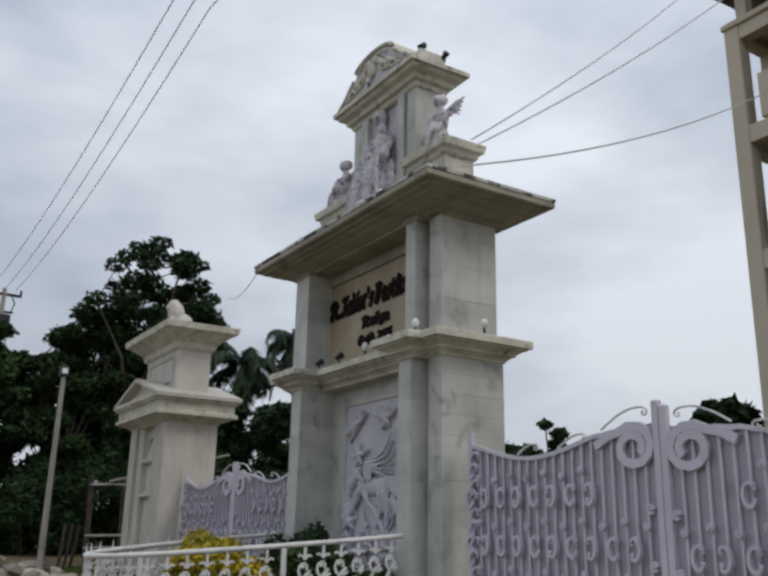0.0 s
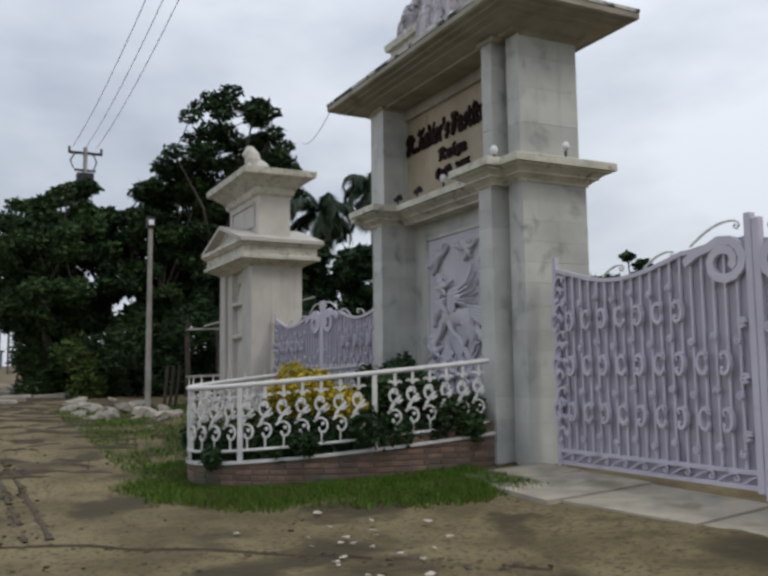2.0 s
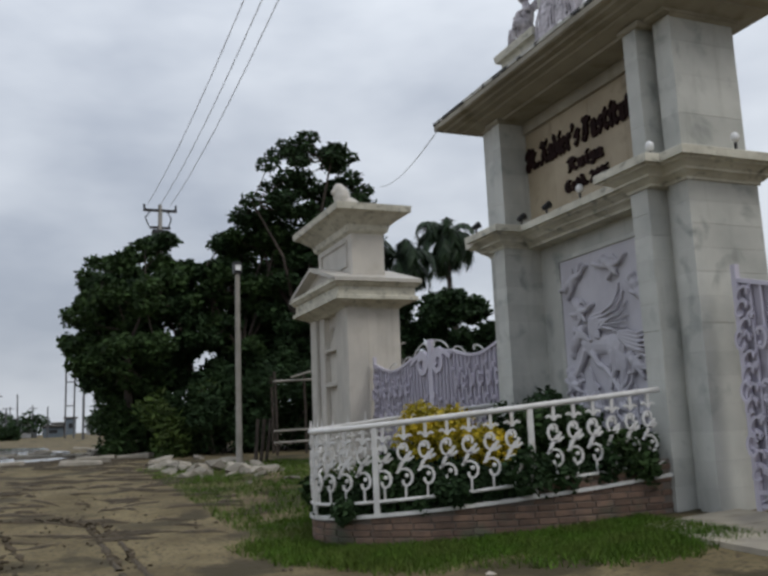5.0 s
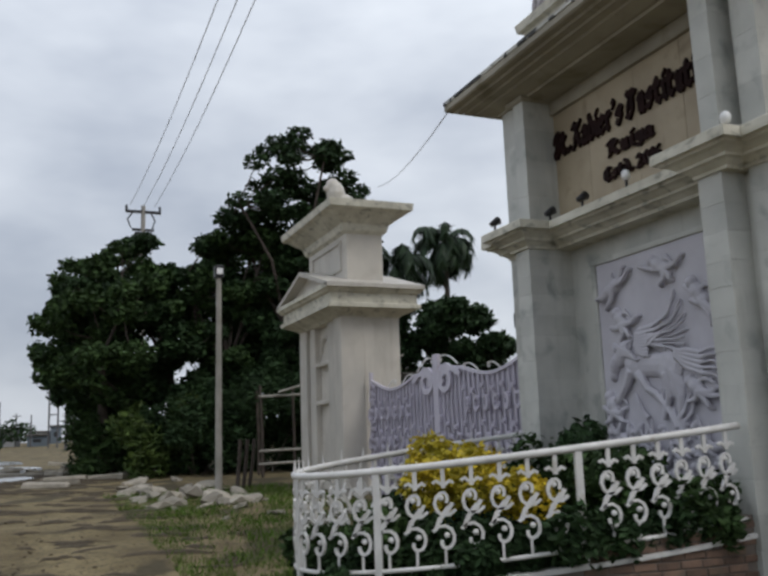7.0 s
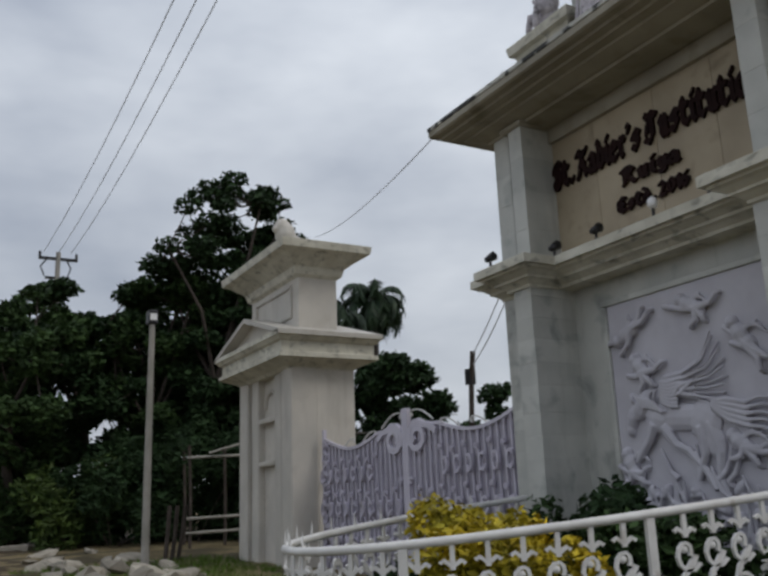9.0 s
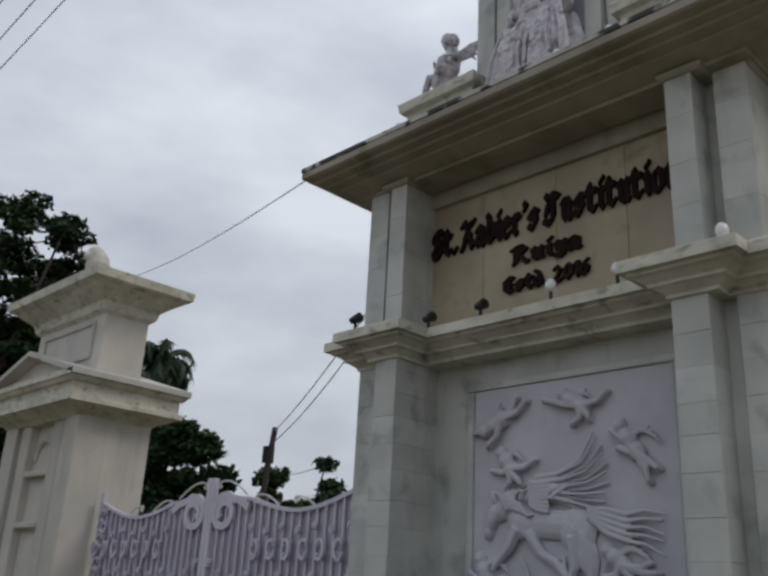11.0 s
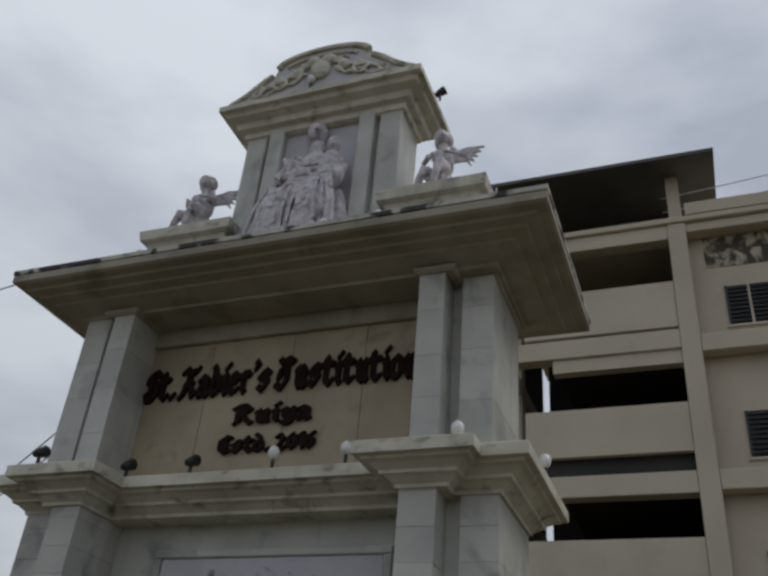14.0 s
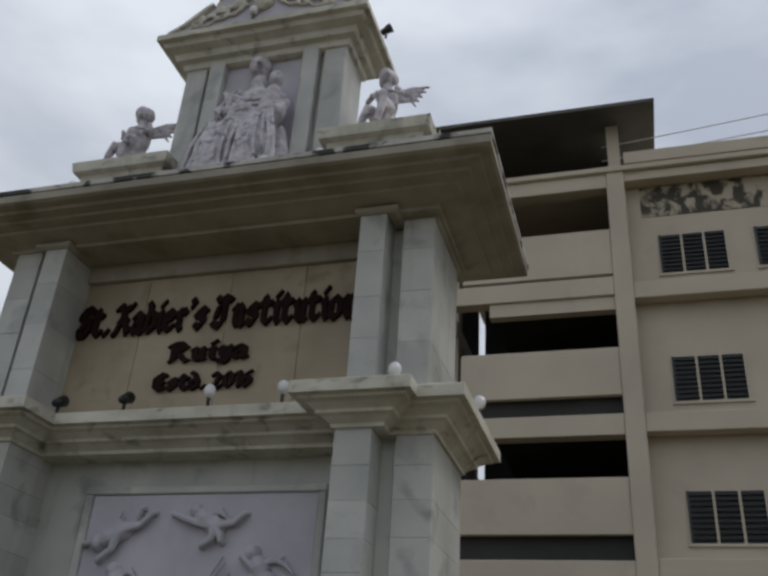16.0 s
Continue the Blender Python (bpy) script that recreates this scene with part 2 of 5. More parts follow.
def monument_body():
    for s in (1, -1):
        for lo, hi, pil, pier, tag in ((-0.3, 3.95, (1.56, 1.875, -0.45), (2.015, 2.33, -0.24, 0.86), "l"), (4.2, 6.0, (1.594, 1.845, -0.375), (1.965, 2.26, -0.2, 0.81), "u")):
            step = 0.29 if tag == "l" else 0.44
            if s < 0:
                pier = (1.95, 2.25, -0.3, 0.81) if tag == "u" else (1.98, 2.33, -0.25, 0.86)
            for nm, xa, xb, ya, yb in (("pilaster", pil[0], pil[1], pil[2], 0.3), ("pier", pier[0], pier[1], pier[2], pier[3])):
                body = part(nm, boxed(*sorted((s * (xa + 0.01), s * (xb - 0.01))), ya + 0.01, yb - 0.01, lo, hi), MORTAR_PALE, monument)
                z, k = lo, 0
                while z < hi - 0.02:
                    top = min(hi, z + step * courses.uniform(0.85, 1.15))
                    j = courses.uniform(-0.003, 0.003)
                    part("marble_course", boxed(*sorted((s * xa, s * (xb + j))), ya + j, yb, z + 0.001, top - 0.001, bevel=0.0015), MARBLE, body)
                    z = top
            part("recess", boxed(*sorted((s * (pil[1] - 0.05), s * (pier[0] + 0.05))), pil[2] + 0.3, 0.5, lo, hi), MARBLE, monument)
    part("lower_wall", boxed(-1.99, 1.99, 0.22, 0.8, -0.3, 4.0), MARBLE, monument)
    part("upper_wall", boxed(-1.98, 1.98, 0.14, 0.75, 4.2, 6.0), MARBLE, monument)
    bm = bmesh.new()
    mould(bm, LOW, [(-0.24, 3.825), (0.0, 3.83), (0.025, 3.83), (0.03, 3.86), (0.09, 3.905), (0.13, 3.92), (0.135, 3.945), (0.2, 3.99), (0.25, 4.005), (0.255, 4.03), (0.31, 4.035), (0.31, 4.135), (0.285, 4.15), (0.0, 4.19), (-0.14, 4.195)])
    part("middle_cornice", bm, MOULD, monument)
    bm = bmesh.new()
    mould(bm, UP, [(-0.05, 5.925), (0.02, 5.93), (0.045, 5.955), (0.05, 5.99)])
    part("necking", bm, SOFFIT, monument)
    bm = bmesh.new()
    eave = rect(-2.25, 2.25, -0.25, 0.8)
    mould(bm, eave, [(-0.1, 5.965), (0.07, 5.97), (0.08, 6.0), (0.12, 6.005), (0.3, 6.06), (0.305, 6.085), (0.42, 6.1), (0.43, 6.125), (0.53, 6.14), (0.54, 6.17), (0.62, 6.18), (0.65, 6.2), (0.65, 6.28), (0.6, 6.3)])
    part("eave", bm, SOFFIT, monument, "brown projecting eave with stepped underside")
    bm = bmesh.new()
    mould(bm, eave, [(0.64, 6.285), (0.66, 6.29), (0.66, 6.34), (0.35, 6.42), (0.35, 6.47), (-0.3, 6.52)])
    part("eave_top", bm, CAPPING, monument, "dark-streaked stone capping")
monument_body()

def sculpt(name, shapes, mat, voxel, parent=None, bars=()):
    """A carved figure: many rounded masses melted into one skin."""
    bm = bmesh.new()
    for at, size, turn in shapes:
        ball(bm, at, size, turn, 10)
    for pts, r0, r1 in bars:
        tube(bm, pts, r0, 6, r_end=r1)
    ob = finish(name, bm, mat, True)
    ob.parent = parent
    m = ob.modifiers.new("skin", "REMESH")
    m.mode, m.voxel_size, m.use_smooth_shade = "VOXEL", voxel, True
    return ob

# broad-pen strokes of a blackletter alphabet: each pair is a point, across and up in sixths of the x-height from the descender
STROKES = {"S": "7a 5b 2a 18 67 74 52 22 14/4a 34", "t": "2a 23 42 53/08 58", ".": "22 33", "X": "0a 2b 3a 72 83/8b 7a 5a 12 02/26 66", "a": "17 38 57 52 62/56 25 13 22 53",
           "v": "1b 2a 28 13 32 53 57 38 17", "i": "17 28 23 32/2a 3b", "e": "15 56 57 38 17 13 32 53", "r": "17 28 23 32/26 48 57", "'": "2b 3a 29", "s": "67 48 27 16 55 54 32 13",
           "I": "8a 5b 2a 1b/5b 54 32 03/28 15", "n": "17 28 23 32/26 48 57 52 62", "u": "17 28 23 42 55/57 58 53 62", "o": "38 17 13 32 53 57 38", "R": "2b 23 12/0a 2b 5b 79 57 26/46 72 82/4b 47",
           "y": "17 28 24 43 55/57 58 53 40 11", "E": "7a 4b 19 14 42 73/17 66/4a 43", "d": "56 37 16 13 32 53 56 3a 1b", "2": "19 3a 58 12 52 63", "0": "3a 18 14 32 54 58 3a", "1": "19 3a 32", "6": "5a 28 14 32 54 56 37 15"}
def hull(pts):
    """The convex outline of points in a plane, anticlockwise."""
    pts = sorted(set((round(a, 5), round(b, 5)) for a, b in pts))
    def half(seq):
        out = []
        for p in seq:
            while len(out) > 1 and (out[-1][0] - out[-2][0]) * (p[1] - out[-2][1]) - (out[-1][1] - out[-2][1]) * (p[0] - out[-2][0]) <= 0:
                out.pop()
            out.append(p)
        return out[:-1]
    return half(pts) + half(pts[::-1])
def lettering(name, words, x0, x1, z0, z1, y, parent):
    """Raised blackletter words on an upright wall: baseline z0, capitals up to z1."""
    nib = [(sx * 0.165 + sz * 0.05, sx * 0.12 - sz * 0.06) for sx, sz in ((1, 1), (1, -1), (-1, 1), (-1, -1))]
    strokes, at = [], 0.0
    for ch in words:
        if ch == " ":
            at += 0.5
            continue
        wide = 0
        for line in STROKES[ch].split("/"):
            pts = [(int(c[0], 16), (int(c[1], 16) - 2) / 6) for c in line.split()]
            wide = max(wide, max(p[0] for p in pts))
            strokes += [[(at + p[0] / 6 + nx, p[1] + nz) for p in pq for nx, nz in nib] for pq in zip(pts, pts[1:])]
        at += (wide + (0.6 if ch in ".'" else 1.0)) / 6
    left, right = min(p[0] for q in strokes for p in q), max(p[0] for q in strokes for p in q)
    bm = bmesh.new()
    for k, q in enumerate(strokes):
        out = hull([(x0 + (px - left) / (right - left) * (x1 - x0), z0 + pz / 1.55 * (z1 - z0)) for px, pz in q])
        front = [bm.verts.new((px, y - 0.035 - 0.0007 * (k % 7), pz)) for px, pz in out]
        back = [bm.verts.new((px, y, pz)) for px, pz in out]
        bm.faces.new(front)
        bm.faces.new(back[::-1])
        for a in range(len(out)):
            b = (a + 1) % len(out)
            bm.faces.new((front[b], front[a], back[a], back[b]))
    return part(name, bm, LETTER, parent, "raised dark maroon blackletter words")

def sign_and_relief():
    for i, (a, b) in enumerate(((-1.6, -0.85), (-0.846, 0.1), (0.104, 0.9), (0.904, 1.6))):
        part("sign_slab", boxed(a, b, 0.115, 0.2, 4.2, 5.76, bevel=0.004), BEIGE, monument, "beige polished stone slab")
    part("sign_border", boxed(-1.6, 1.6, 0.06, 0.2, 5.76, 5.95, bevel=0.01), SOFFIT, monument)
    lettering("lettering", "St. Xavier's Institution", -1.6, 1.47, 5.14, 5.47, 0.113, monument)
    lettering("lettering", "Ruiya", -0.48, 0.42, 4.79, 4.98, 0.113, monument)
    lettering("lettering", "Estd. 2016", -0.56, 0.49, 4.49, 4.66, 0.113, monument)
    part("relief_panel", boxed(-0.98, 1.24, 0.17, 0.3, 0.55, 3.5, bevel=0.01), RELIEF, monument, "pale lilac-white relief panel")
    for a in ((-1.06, 1.32, 0.145, 0.3, 3.5, 3.57), (-1.06, -0.98, 0.145, 0.3, 0.5, 3.5), (1.24, 1.32, 0.145, 0.3, 0.5, 3.5)):
        part("panel_frame", boxed(*a, bevel=0.012), MARBLE, monument)
    y = 0.165
    sh, bars = [], []
    def lump(x, z, w, h, tilt=0, d=0.06):
        sh.append(((x, y, z), (w, d, h), (0, tilt, 0)))
    def limb(pts, r0, r1, out=0.04):
        bars.append(([(px, y - out, pz) for px, pz in pts], r0, r1))
    # the winged horse: trunk, haunch, neck and head
    lump(-0.05, 2.14, 0.4, 0.15, 6, 0.075); lump(0.24, 2.08, 0.22, 0.21, 30, 0.085); lump(-0.36, 2.16, 0.19, 0.17, 20, 0.085); lump(0.34, 1.86, 0.12, 0.2, -12, 0.07)
    lump(-0.55, 2.32, 0.11, 0.2, 40, 0.09); lump(-0.72, 2.2, 0.08, 0.15, 20, 0.085); lump(-0.76, 2.07, 0.055, 0.08, 10, 0.08); lump(-0.7, 2.4, 0.03, 0.08, -20, 0.06)
    for k in range(6):
        limb([(-0.62 + 0.05 * k, 2.44 - 0.02 * k), (-0.56 + 0.06 * k, 2.36 - 0.03 * k), (-0.5 + 0.06 * k, 2.27 - 0.01 * k)], 0.022, 0.012, 0.08)
    limb([(-0.4, 2.1), (-0.5, 1.93), (-0.63, 1.8), (-0.7, 1.72)], 0.065, 0.03)
    limb([(-0.28, 2.06), (-0.12, 1.86), (0.02, 1.8), (0.2, 1.6), (0.3, 1.4)], 0.06, 0.03)
    limb([(0.3, 2.05), (0.4, 1.75), (0.36, 1.5), (0.46, 1.25)], 0.07, 0.035, 0.02)
    limb([(0.2, 2.02), (0.22, 1.75), (0.1, 1.5)], 0.06, 0.03)
    # the spread wing: feathers fan out from the shoulder, with a band of short coverts
    for k in range(11):
        u = k / 10
        g = radians(62 - 118 * u)
        tx, tz = 0.12 + 0.46 * math.cos(g * 0.75), 2.56 + 0.47 * math.sin(g * 0.9) - 0.02 * u
        rx, rz = -0.2 + 0.05 * u, 2.58 - 0.19 * u
        bend = 0.1 * (1 - u)
        limb([(rx, rz), (rx + 0.38 * (tx - rx), rz + 0.3 * (tz - rz) - bend * 0.9), (rx + 0.72 * (tx - rx) + 0.3 * bend, rz + 0.6 * (tz - rz) - bend), (tx, tz)], 0.021, 0.014, 0.03 + 0.035 * (k % 2))
    for k in range(8):
        limb([(-0.24, 2.52 - 0.03 * k), (-0.13, 2.5 - 0.035 * k), (-0.02, 2.52 - 0.04 * k)], 0.026, 0.015, 0.075)
    for k in range(7):
        limb([(-0.42 + 0.07 * k, 2.36), (-0.4 + 0.08 * k, 2.42 + 0.02 * (k % 2)), (-0.34 + 0.085 * k, 2.46)], 0.02, 0.014, 0.075)
    # the tail streams out behind
    for k in range(5):
        limb([(0.38, 2.24 - 0.012 * k), (0.55, 2.25 - 0.05 * k), (0.75, 2.2 - 0.055 * k), (0.92, 2.23 - 0.07 * k), (1.09, 2.2 - 0.085 * k + 0.03 * (k % 2))], 0.036, 0.012, 0.05)
    # the small flying figures round it: head, trunk, limbs, a short wing
    def flyer(head, trunk, ends, wing):
        hx, hz = head
        bx, bz = trunk
        lump(hx, hz, 0.072, 0.08, 0, 0.1)
        t = math.degrees(math.atan2(bz - hz, bx - hx))
        lump((hx + bx) / 2, (hz + bz) / 2, 0.13, 0.085, -t, 0.1)
        lump(bx, bz, 0.11, 0.09, -t, 0.09)
        for e in ends:
            mid = ((bx + e[0]) / 2 + 0.04, (bz + e[1]) / 2 - 0.03)
            limb([(bx, bz), mid, e], 0.042, 0.026, 0.05)
            lump(e[0], e[1], 0.035, 0.03, 0, 0.06)
        for q in range(4):
            limb([((hx + bx) / 2, (hz + bz) / 2), ((hx + bx + wing[0]) / 3 + 0.02 * q, (hz + bz + wing[1]) / 3 + 0.02 * q), (wing[0] + 0.035 * q, wing[1] - 0.05 * q)], 0.028, 0.012, 0.03)
    flyer((-0.82, 3.06), (-0.6, 3.16), ((-0.42, 3.37), (-0.3, 3.32), (-0.78, 2.9), (-0.95, 3.05)), (-0.62, 3.34))
    flyer((0.12, 3.33), (0.32, 3.2), ((0.6, 3.31), (0.22, 3.03), (-0.1, 3.31), (0.4, 3.06)), (0.38, 3.36))
    flyer((0.71, 2.97), (0.86, 2.74), ((0.98, 2.46), (1.07, 2.57), (0.68, 2.78), (0.62, 2.95)), (1.0, 2.95))
    flyer((-0.6, 2.82), (-0.5, 2.66), ((-0.2, 2.74), (-0.72, 2.66), (-0.36, 2.5), (-0.55, 2.48)), (-0.42, 2.86))
    flyer((0.55, 1.9), (0.68, 1.78), ((0.95, 1.8), (0.52, 1.68), (0.82, 1.6), (1.02, 1.72)), (0.86, 1.96))
    flyer((-0.86, 1.82), (-0.78, 1.62), ((-0.95, 1.5), (-0.6, 1.5), (-0.98, 1.7), (-0.58, 1.66)), (-0.62, 1.86))
    # leaves, scrolls and rocks at the foot
    rng = random.Random(5)
    for k in range(80):
        lump(rng.uniform(-0.95, 1.1), rng.uniform(0.6, 1.45), rng.uniform(0.04, 0.12), rng.uniform(0.02, 0.06), rng.uniform(-70, 70), rng.uniform(0.05, 0.1))
    for k in range(40):
        x0, z0 = rng.uniform(-0.9, 0.95), rng.uniform(0.7, 1.55)
        limb([(x0 + 0.1 * q * (k % 3 - 1), z0 + 0.08 * q * q) for q in (0, 1, 2)], 0.035, 0.014)
    tagged(sculpt("relief_carving", sh, RELIEF, 0.009, monument, bars), "pale carved relief of a winged horse and flying figures")
sign_and_relief()

def crown():
    ty = 0.12
    part("crown_core", boxed(-1.0, 1.0, ty + 0.12, 0.72, 6.45, 8.8), MARBLE, monument)
    for s in (1, -1):
        part("crown_pilaster", boxed(*sorted((s * 0.76, s * 1.03)), ty + 0.04, 0.74, 6.45, 8.8, bevel=0.01), MARBLE, monument)
        part("crown_pilaster", boxed(*sorted((s * 0.5, s * 0.7)), ty, 0.4, 6.45, 8.8, bevel=0.01), MARBLE, monument)
    part("niche_panel", boxed(-0.5, 0.5, ty + 0.1, ty + 0.2, 6.5, 8.8), RELIEF, monument)
    bm = bmesh.new()
    mould(bm, rect(-1.03, 1.03, ty + 0.05, 0.74), [(0.0, 8.72), (0.04, 8.74), (0.05, 8.82), (0.12, 8.84), (0.14, 8.92), (0.24, 8.96), (0.26, 9.02), (0.32, 9.03), (0.32, 9.11), (0.1, 9.14)])
    part("crown_cornice", bm, MOULD, monument)
    # the curved pediment: a swept outline given a thickness
    def slab(name, outline, y0, y1, mat, label=""):
        bm = bmesh.new()
        f = [bm.verts.new((x, y0, z)) for x, z in outline]
        b = [bm.verts.new((x, y1, z)) for x, z in outline]
        n = len(f)
        for i in range(n):
            bm.faces.new((f[i], f[(i + 1) % n], b[(i + 1) % n], b[i]))
        c0 = bm.verts.new((0, y0, 9.3))
        c1 = bm.verts.new((0, y1, 9.3))
        for i in range(n):
            bm.faces.new((c0, f[(i + 1) % n], f[i]))
            bm.faces.new((c1, b[i], b[(i + 1) % n]))
        return part(name, bm, mat, monument, label)
    def outline(k, base):
        right = []
        for j in range(9):
            u = j / 8
            right.append((1.26 * k - 0.58 * k * u, base + 0.05 + (0.46 * k) * (0.65 * u + 0.35 * math.sin(u * math.pi / 2) ** 3)))
        top = [(0.64 * k * math.cos(a), base + 0.6 * k + 0.03 + 0.22 * k * math.sin(a)) for a in np.linspace(0.12, math.pi - 0.12, 11)]
        half = [(1.26 * k, base)] + right
        return half + top + [(-x, z) for x, z in reversed(half)]
    slab("pediment", outline(1.0, 9.12), -0.06, 0.6, MOULD, "curved broken pediment with weathered edges")
    slab("pediment_field", outline(0.86, 9.14), -0.09, 0.3, RELIEF)
    for s in (1, -1):
        part("pediment_block", boxed(*sorted((s * 1.02, s * 1.2)), 0.12, 0.62, 9.1, 9.42, bevel=0.015), MOULD, monument)
    bm = bmesh.new()
    tube(bm, [(0.62 * math.cos(a), -0.08, 9.73 + 0.21 * math.sin(a)) for a in np.linspace(0.06, math.pi - 0.06, 14)], 0.05)
    part("pediment_rib", bm, MOULD, monument)
    bm = bmesh.new()
    tube(bm, [(0.48 * math.cos(a), -0.1, 9.67 + 0.12 * math.sin(a)) for a in np.linspace(0.1, math.pi - 0.1, 12)], 0.028)
    part("pediment_rib", bm, MOULD, monument)
    for s in (1, -1):
        bm = bmesh.new()
        tube(bm, [(s * (1.24 - 0.56 * u), -0.08, 9.16 + 0.45 * (0.65 * u + 0.35 * math.sin(u * math.pi / 2) ** 3)) for u in np.linspace(0, 1, 9)], 0.045)
        part("pediment_rib", bm, MOULD, monument)
    sh, bars = [((0, -0.11, 9.48), (0.15, 0.07, 0.18), (0, 0, 0))], []
    for s in (1, -1):
        bars.append(([(s * (0.18 + 0.1 * i), -0.11, 9.62 - 0.055 * i + 0.05 * math.sin(i * 1.6)) for i in range(9)], 0.03, 0.014))
        bars.append(([(s * (0.2 + 0.08 * i), -0.11, 9.42 - 0.03 * i + 0.05 * math.cos(i * 1.5)) for i in range(9)], 0.028, 0.014))
        bars.append(([(s * (0.55 + 0.1 * math.cos(a)), -0.11, 9.36 + 0.1 * math.sin(a)) for a in np.linspace(0, 5.2, 10)], 0.03, 0.02))
        sh.append(((s * 0.1, -0.11, 9.66), (0.12, 0.06, 0.1), (0, 20, 0)))
        sh.append(((s * 0.32, -0.11, 9.5), (0.1, 0.05, 0.08), (0, 40 * s, 0)))
    for s in (1, -1):
        for k in range(9):
            sh.append(((s * (0.2 + 0.085 * k), -0.11, 9.58 - 0.04 * k + 0.06 * math.sin(k * 2.1)), (0.05, 0.035, 0.03), (0, s * (30 + 50 * (k % 3)), 0)))
        bars.append(([(s * (0.3 + 0.06 * math.cos(a)), -0.11, 9.62 + 0.06 * math.sin(a)) for a in np.linspace(0, 5.4, 9)], 0.02, 0.012))
        bars.append(([(s * (0.86 + 0.07 * math.cos(a)), -0.11, 9.25 + 0.06 * math.sin(a)) for a in np.linspace(0, 5.4, 9)], 0.02, 0.012))
    tagged(sculpt("pediment_scrollwork", sh, MOULD, 0.014, monument, bars), "carved shield and leafy scrolls")
    for s in (1, -1):
        bm = bmesh.new()
        mould(bm, rect(*sorted((s * 1.04, s * 1.98)), 0.08, 0.62), [(0.04, 6.45), (0.04, 6.75), (0.0, 6.76), (0.0, 7.08), (0.05, 7.12), (0.06, 7.2), (0.13, 7.22), (0.15, 7.34), (0.0, 7.38)])
        part("figure_pedestal", bm, MOULD, monument)
crown()
# the pediment is low: bring its height down about its foot
for ob in monument.children:
    if ob.name.startswith("pediment"):
        ob.data.transform(Matrix.Translation((0, 0, 9.12)) @ Matrix.Diagonal((1, 1, 0.86, 1)) @ Matrix.Translation((0, 0, -9.12)))

def seated_figure():
    """A draped seated figure carved in the round, kept plain."""
    sh = [((-0.02, -0.02, 1.82), (0.085, 0.1, 0.12), (0, 6, 0)), ((-0.02, 0.05, 1.83), (0.125, 0.1, 0.16), (0, 6, 0)), ((0, 0.05, 1.62), (0.09, 0.09, 0.12), (0, 0, 0)), ((0, 0.07, 1.34), (0.21, 0.14, 0.27), (0, 0, 0)),
          ((0, -0.02, 0.92), (0.34, 0.24, 0.2), (0, 0, 0)), ((-0.16, -0.12, 0.55), (0.18, 0.2, 0.55), (0, 6, 0)), ((0.18, -0.12, 0.55), (0.18, 0.2, 0.55), (0, -6, 0)),
          ((0, -0.06, 0.14), (0.48, 0.24, 0.18), (0, 0, 0)), ((-0.46, -0.08, 0.12), (0.16, 0.18, 0.13), (0, 0, 0)), ((0.36, 0.02, 0.5), (0.12, 0.14, 0.52), (0, -5, 0)), ((-0.34, 0.02, 0.6), (0.1, 0.12, 0.35), (0, 8, 0)),
          ((0.25, -0.12, 1.24), (0.11, 0.11, 0.17), (0, 10, 0)), ((0.28, -0.14, 1.49), (0.08, 0.085, 0.095), (0, 0, 0)), ((0.28, -0.14, 1.05), (0.16, 0.13, 0.13), (0, 0, 0))]
    bars = [([(-0.17, 0.02, 1.48), (-0.33, -0.06, 1.2), (-0.2, -0.2, 1.08), (0.08, -0.22, 1.1)], 0.09, 0.06), ([(0.17, 0.02, 1.48), (0.36, -0.02, 1.25), (0.38, -0.16, 1.06)], 0.075, 0.06)]
    rng = random.Random(3)
    for k in range(16):
        x = -0.46 + 0.06 * k
        bars.append(([(x * 0.75, -0.24, 1.0 + rng.uniform(-0.06, 0.06)), (x * 0.95 + 0.03 * math.sin(k), -0.33, 0.6), (x * 1.05, -0.33, 0.3), (x * 1.15 + rng.uniform(-0.05, 0.05), -0.3, 0.03)], 0.017, 0.03))
    for k in range(7):
        bars.append(([(-0.3 + 0.02 * k, -0.12, 1.42 - 0.06 * k), (0.0, -0.2 - 0.01 * k, 1.22 - 0.07 * k), (0.34, -0.14, 1.25 - 0.08 * k)], 0.026, 0.026))
    ob = sculpt("seated_statue", sh, STATUE, 0.013, None, bars)
    ob.matrix_world = Matrix.LocRotScale((0.0, 0.08, 6.5), None, (1.12, 1.0, 1.12))
    tagged(ob, "pale weathered stone statue, draped and seated, in the crown niche", "statue")
seated_figure()

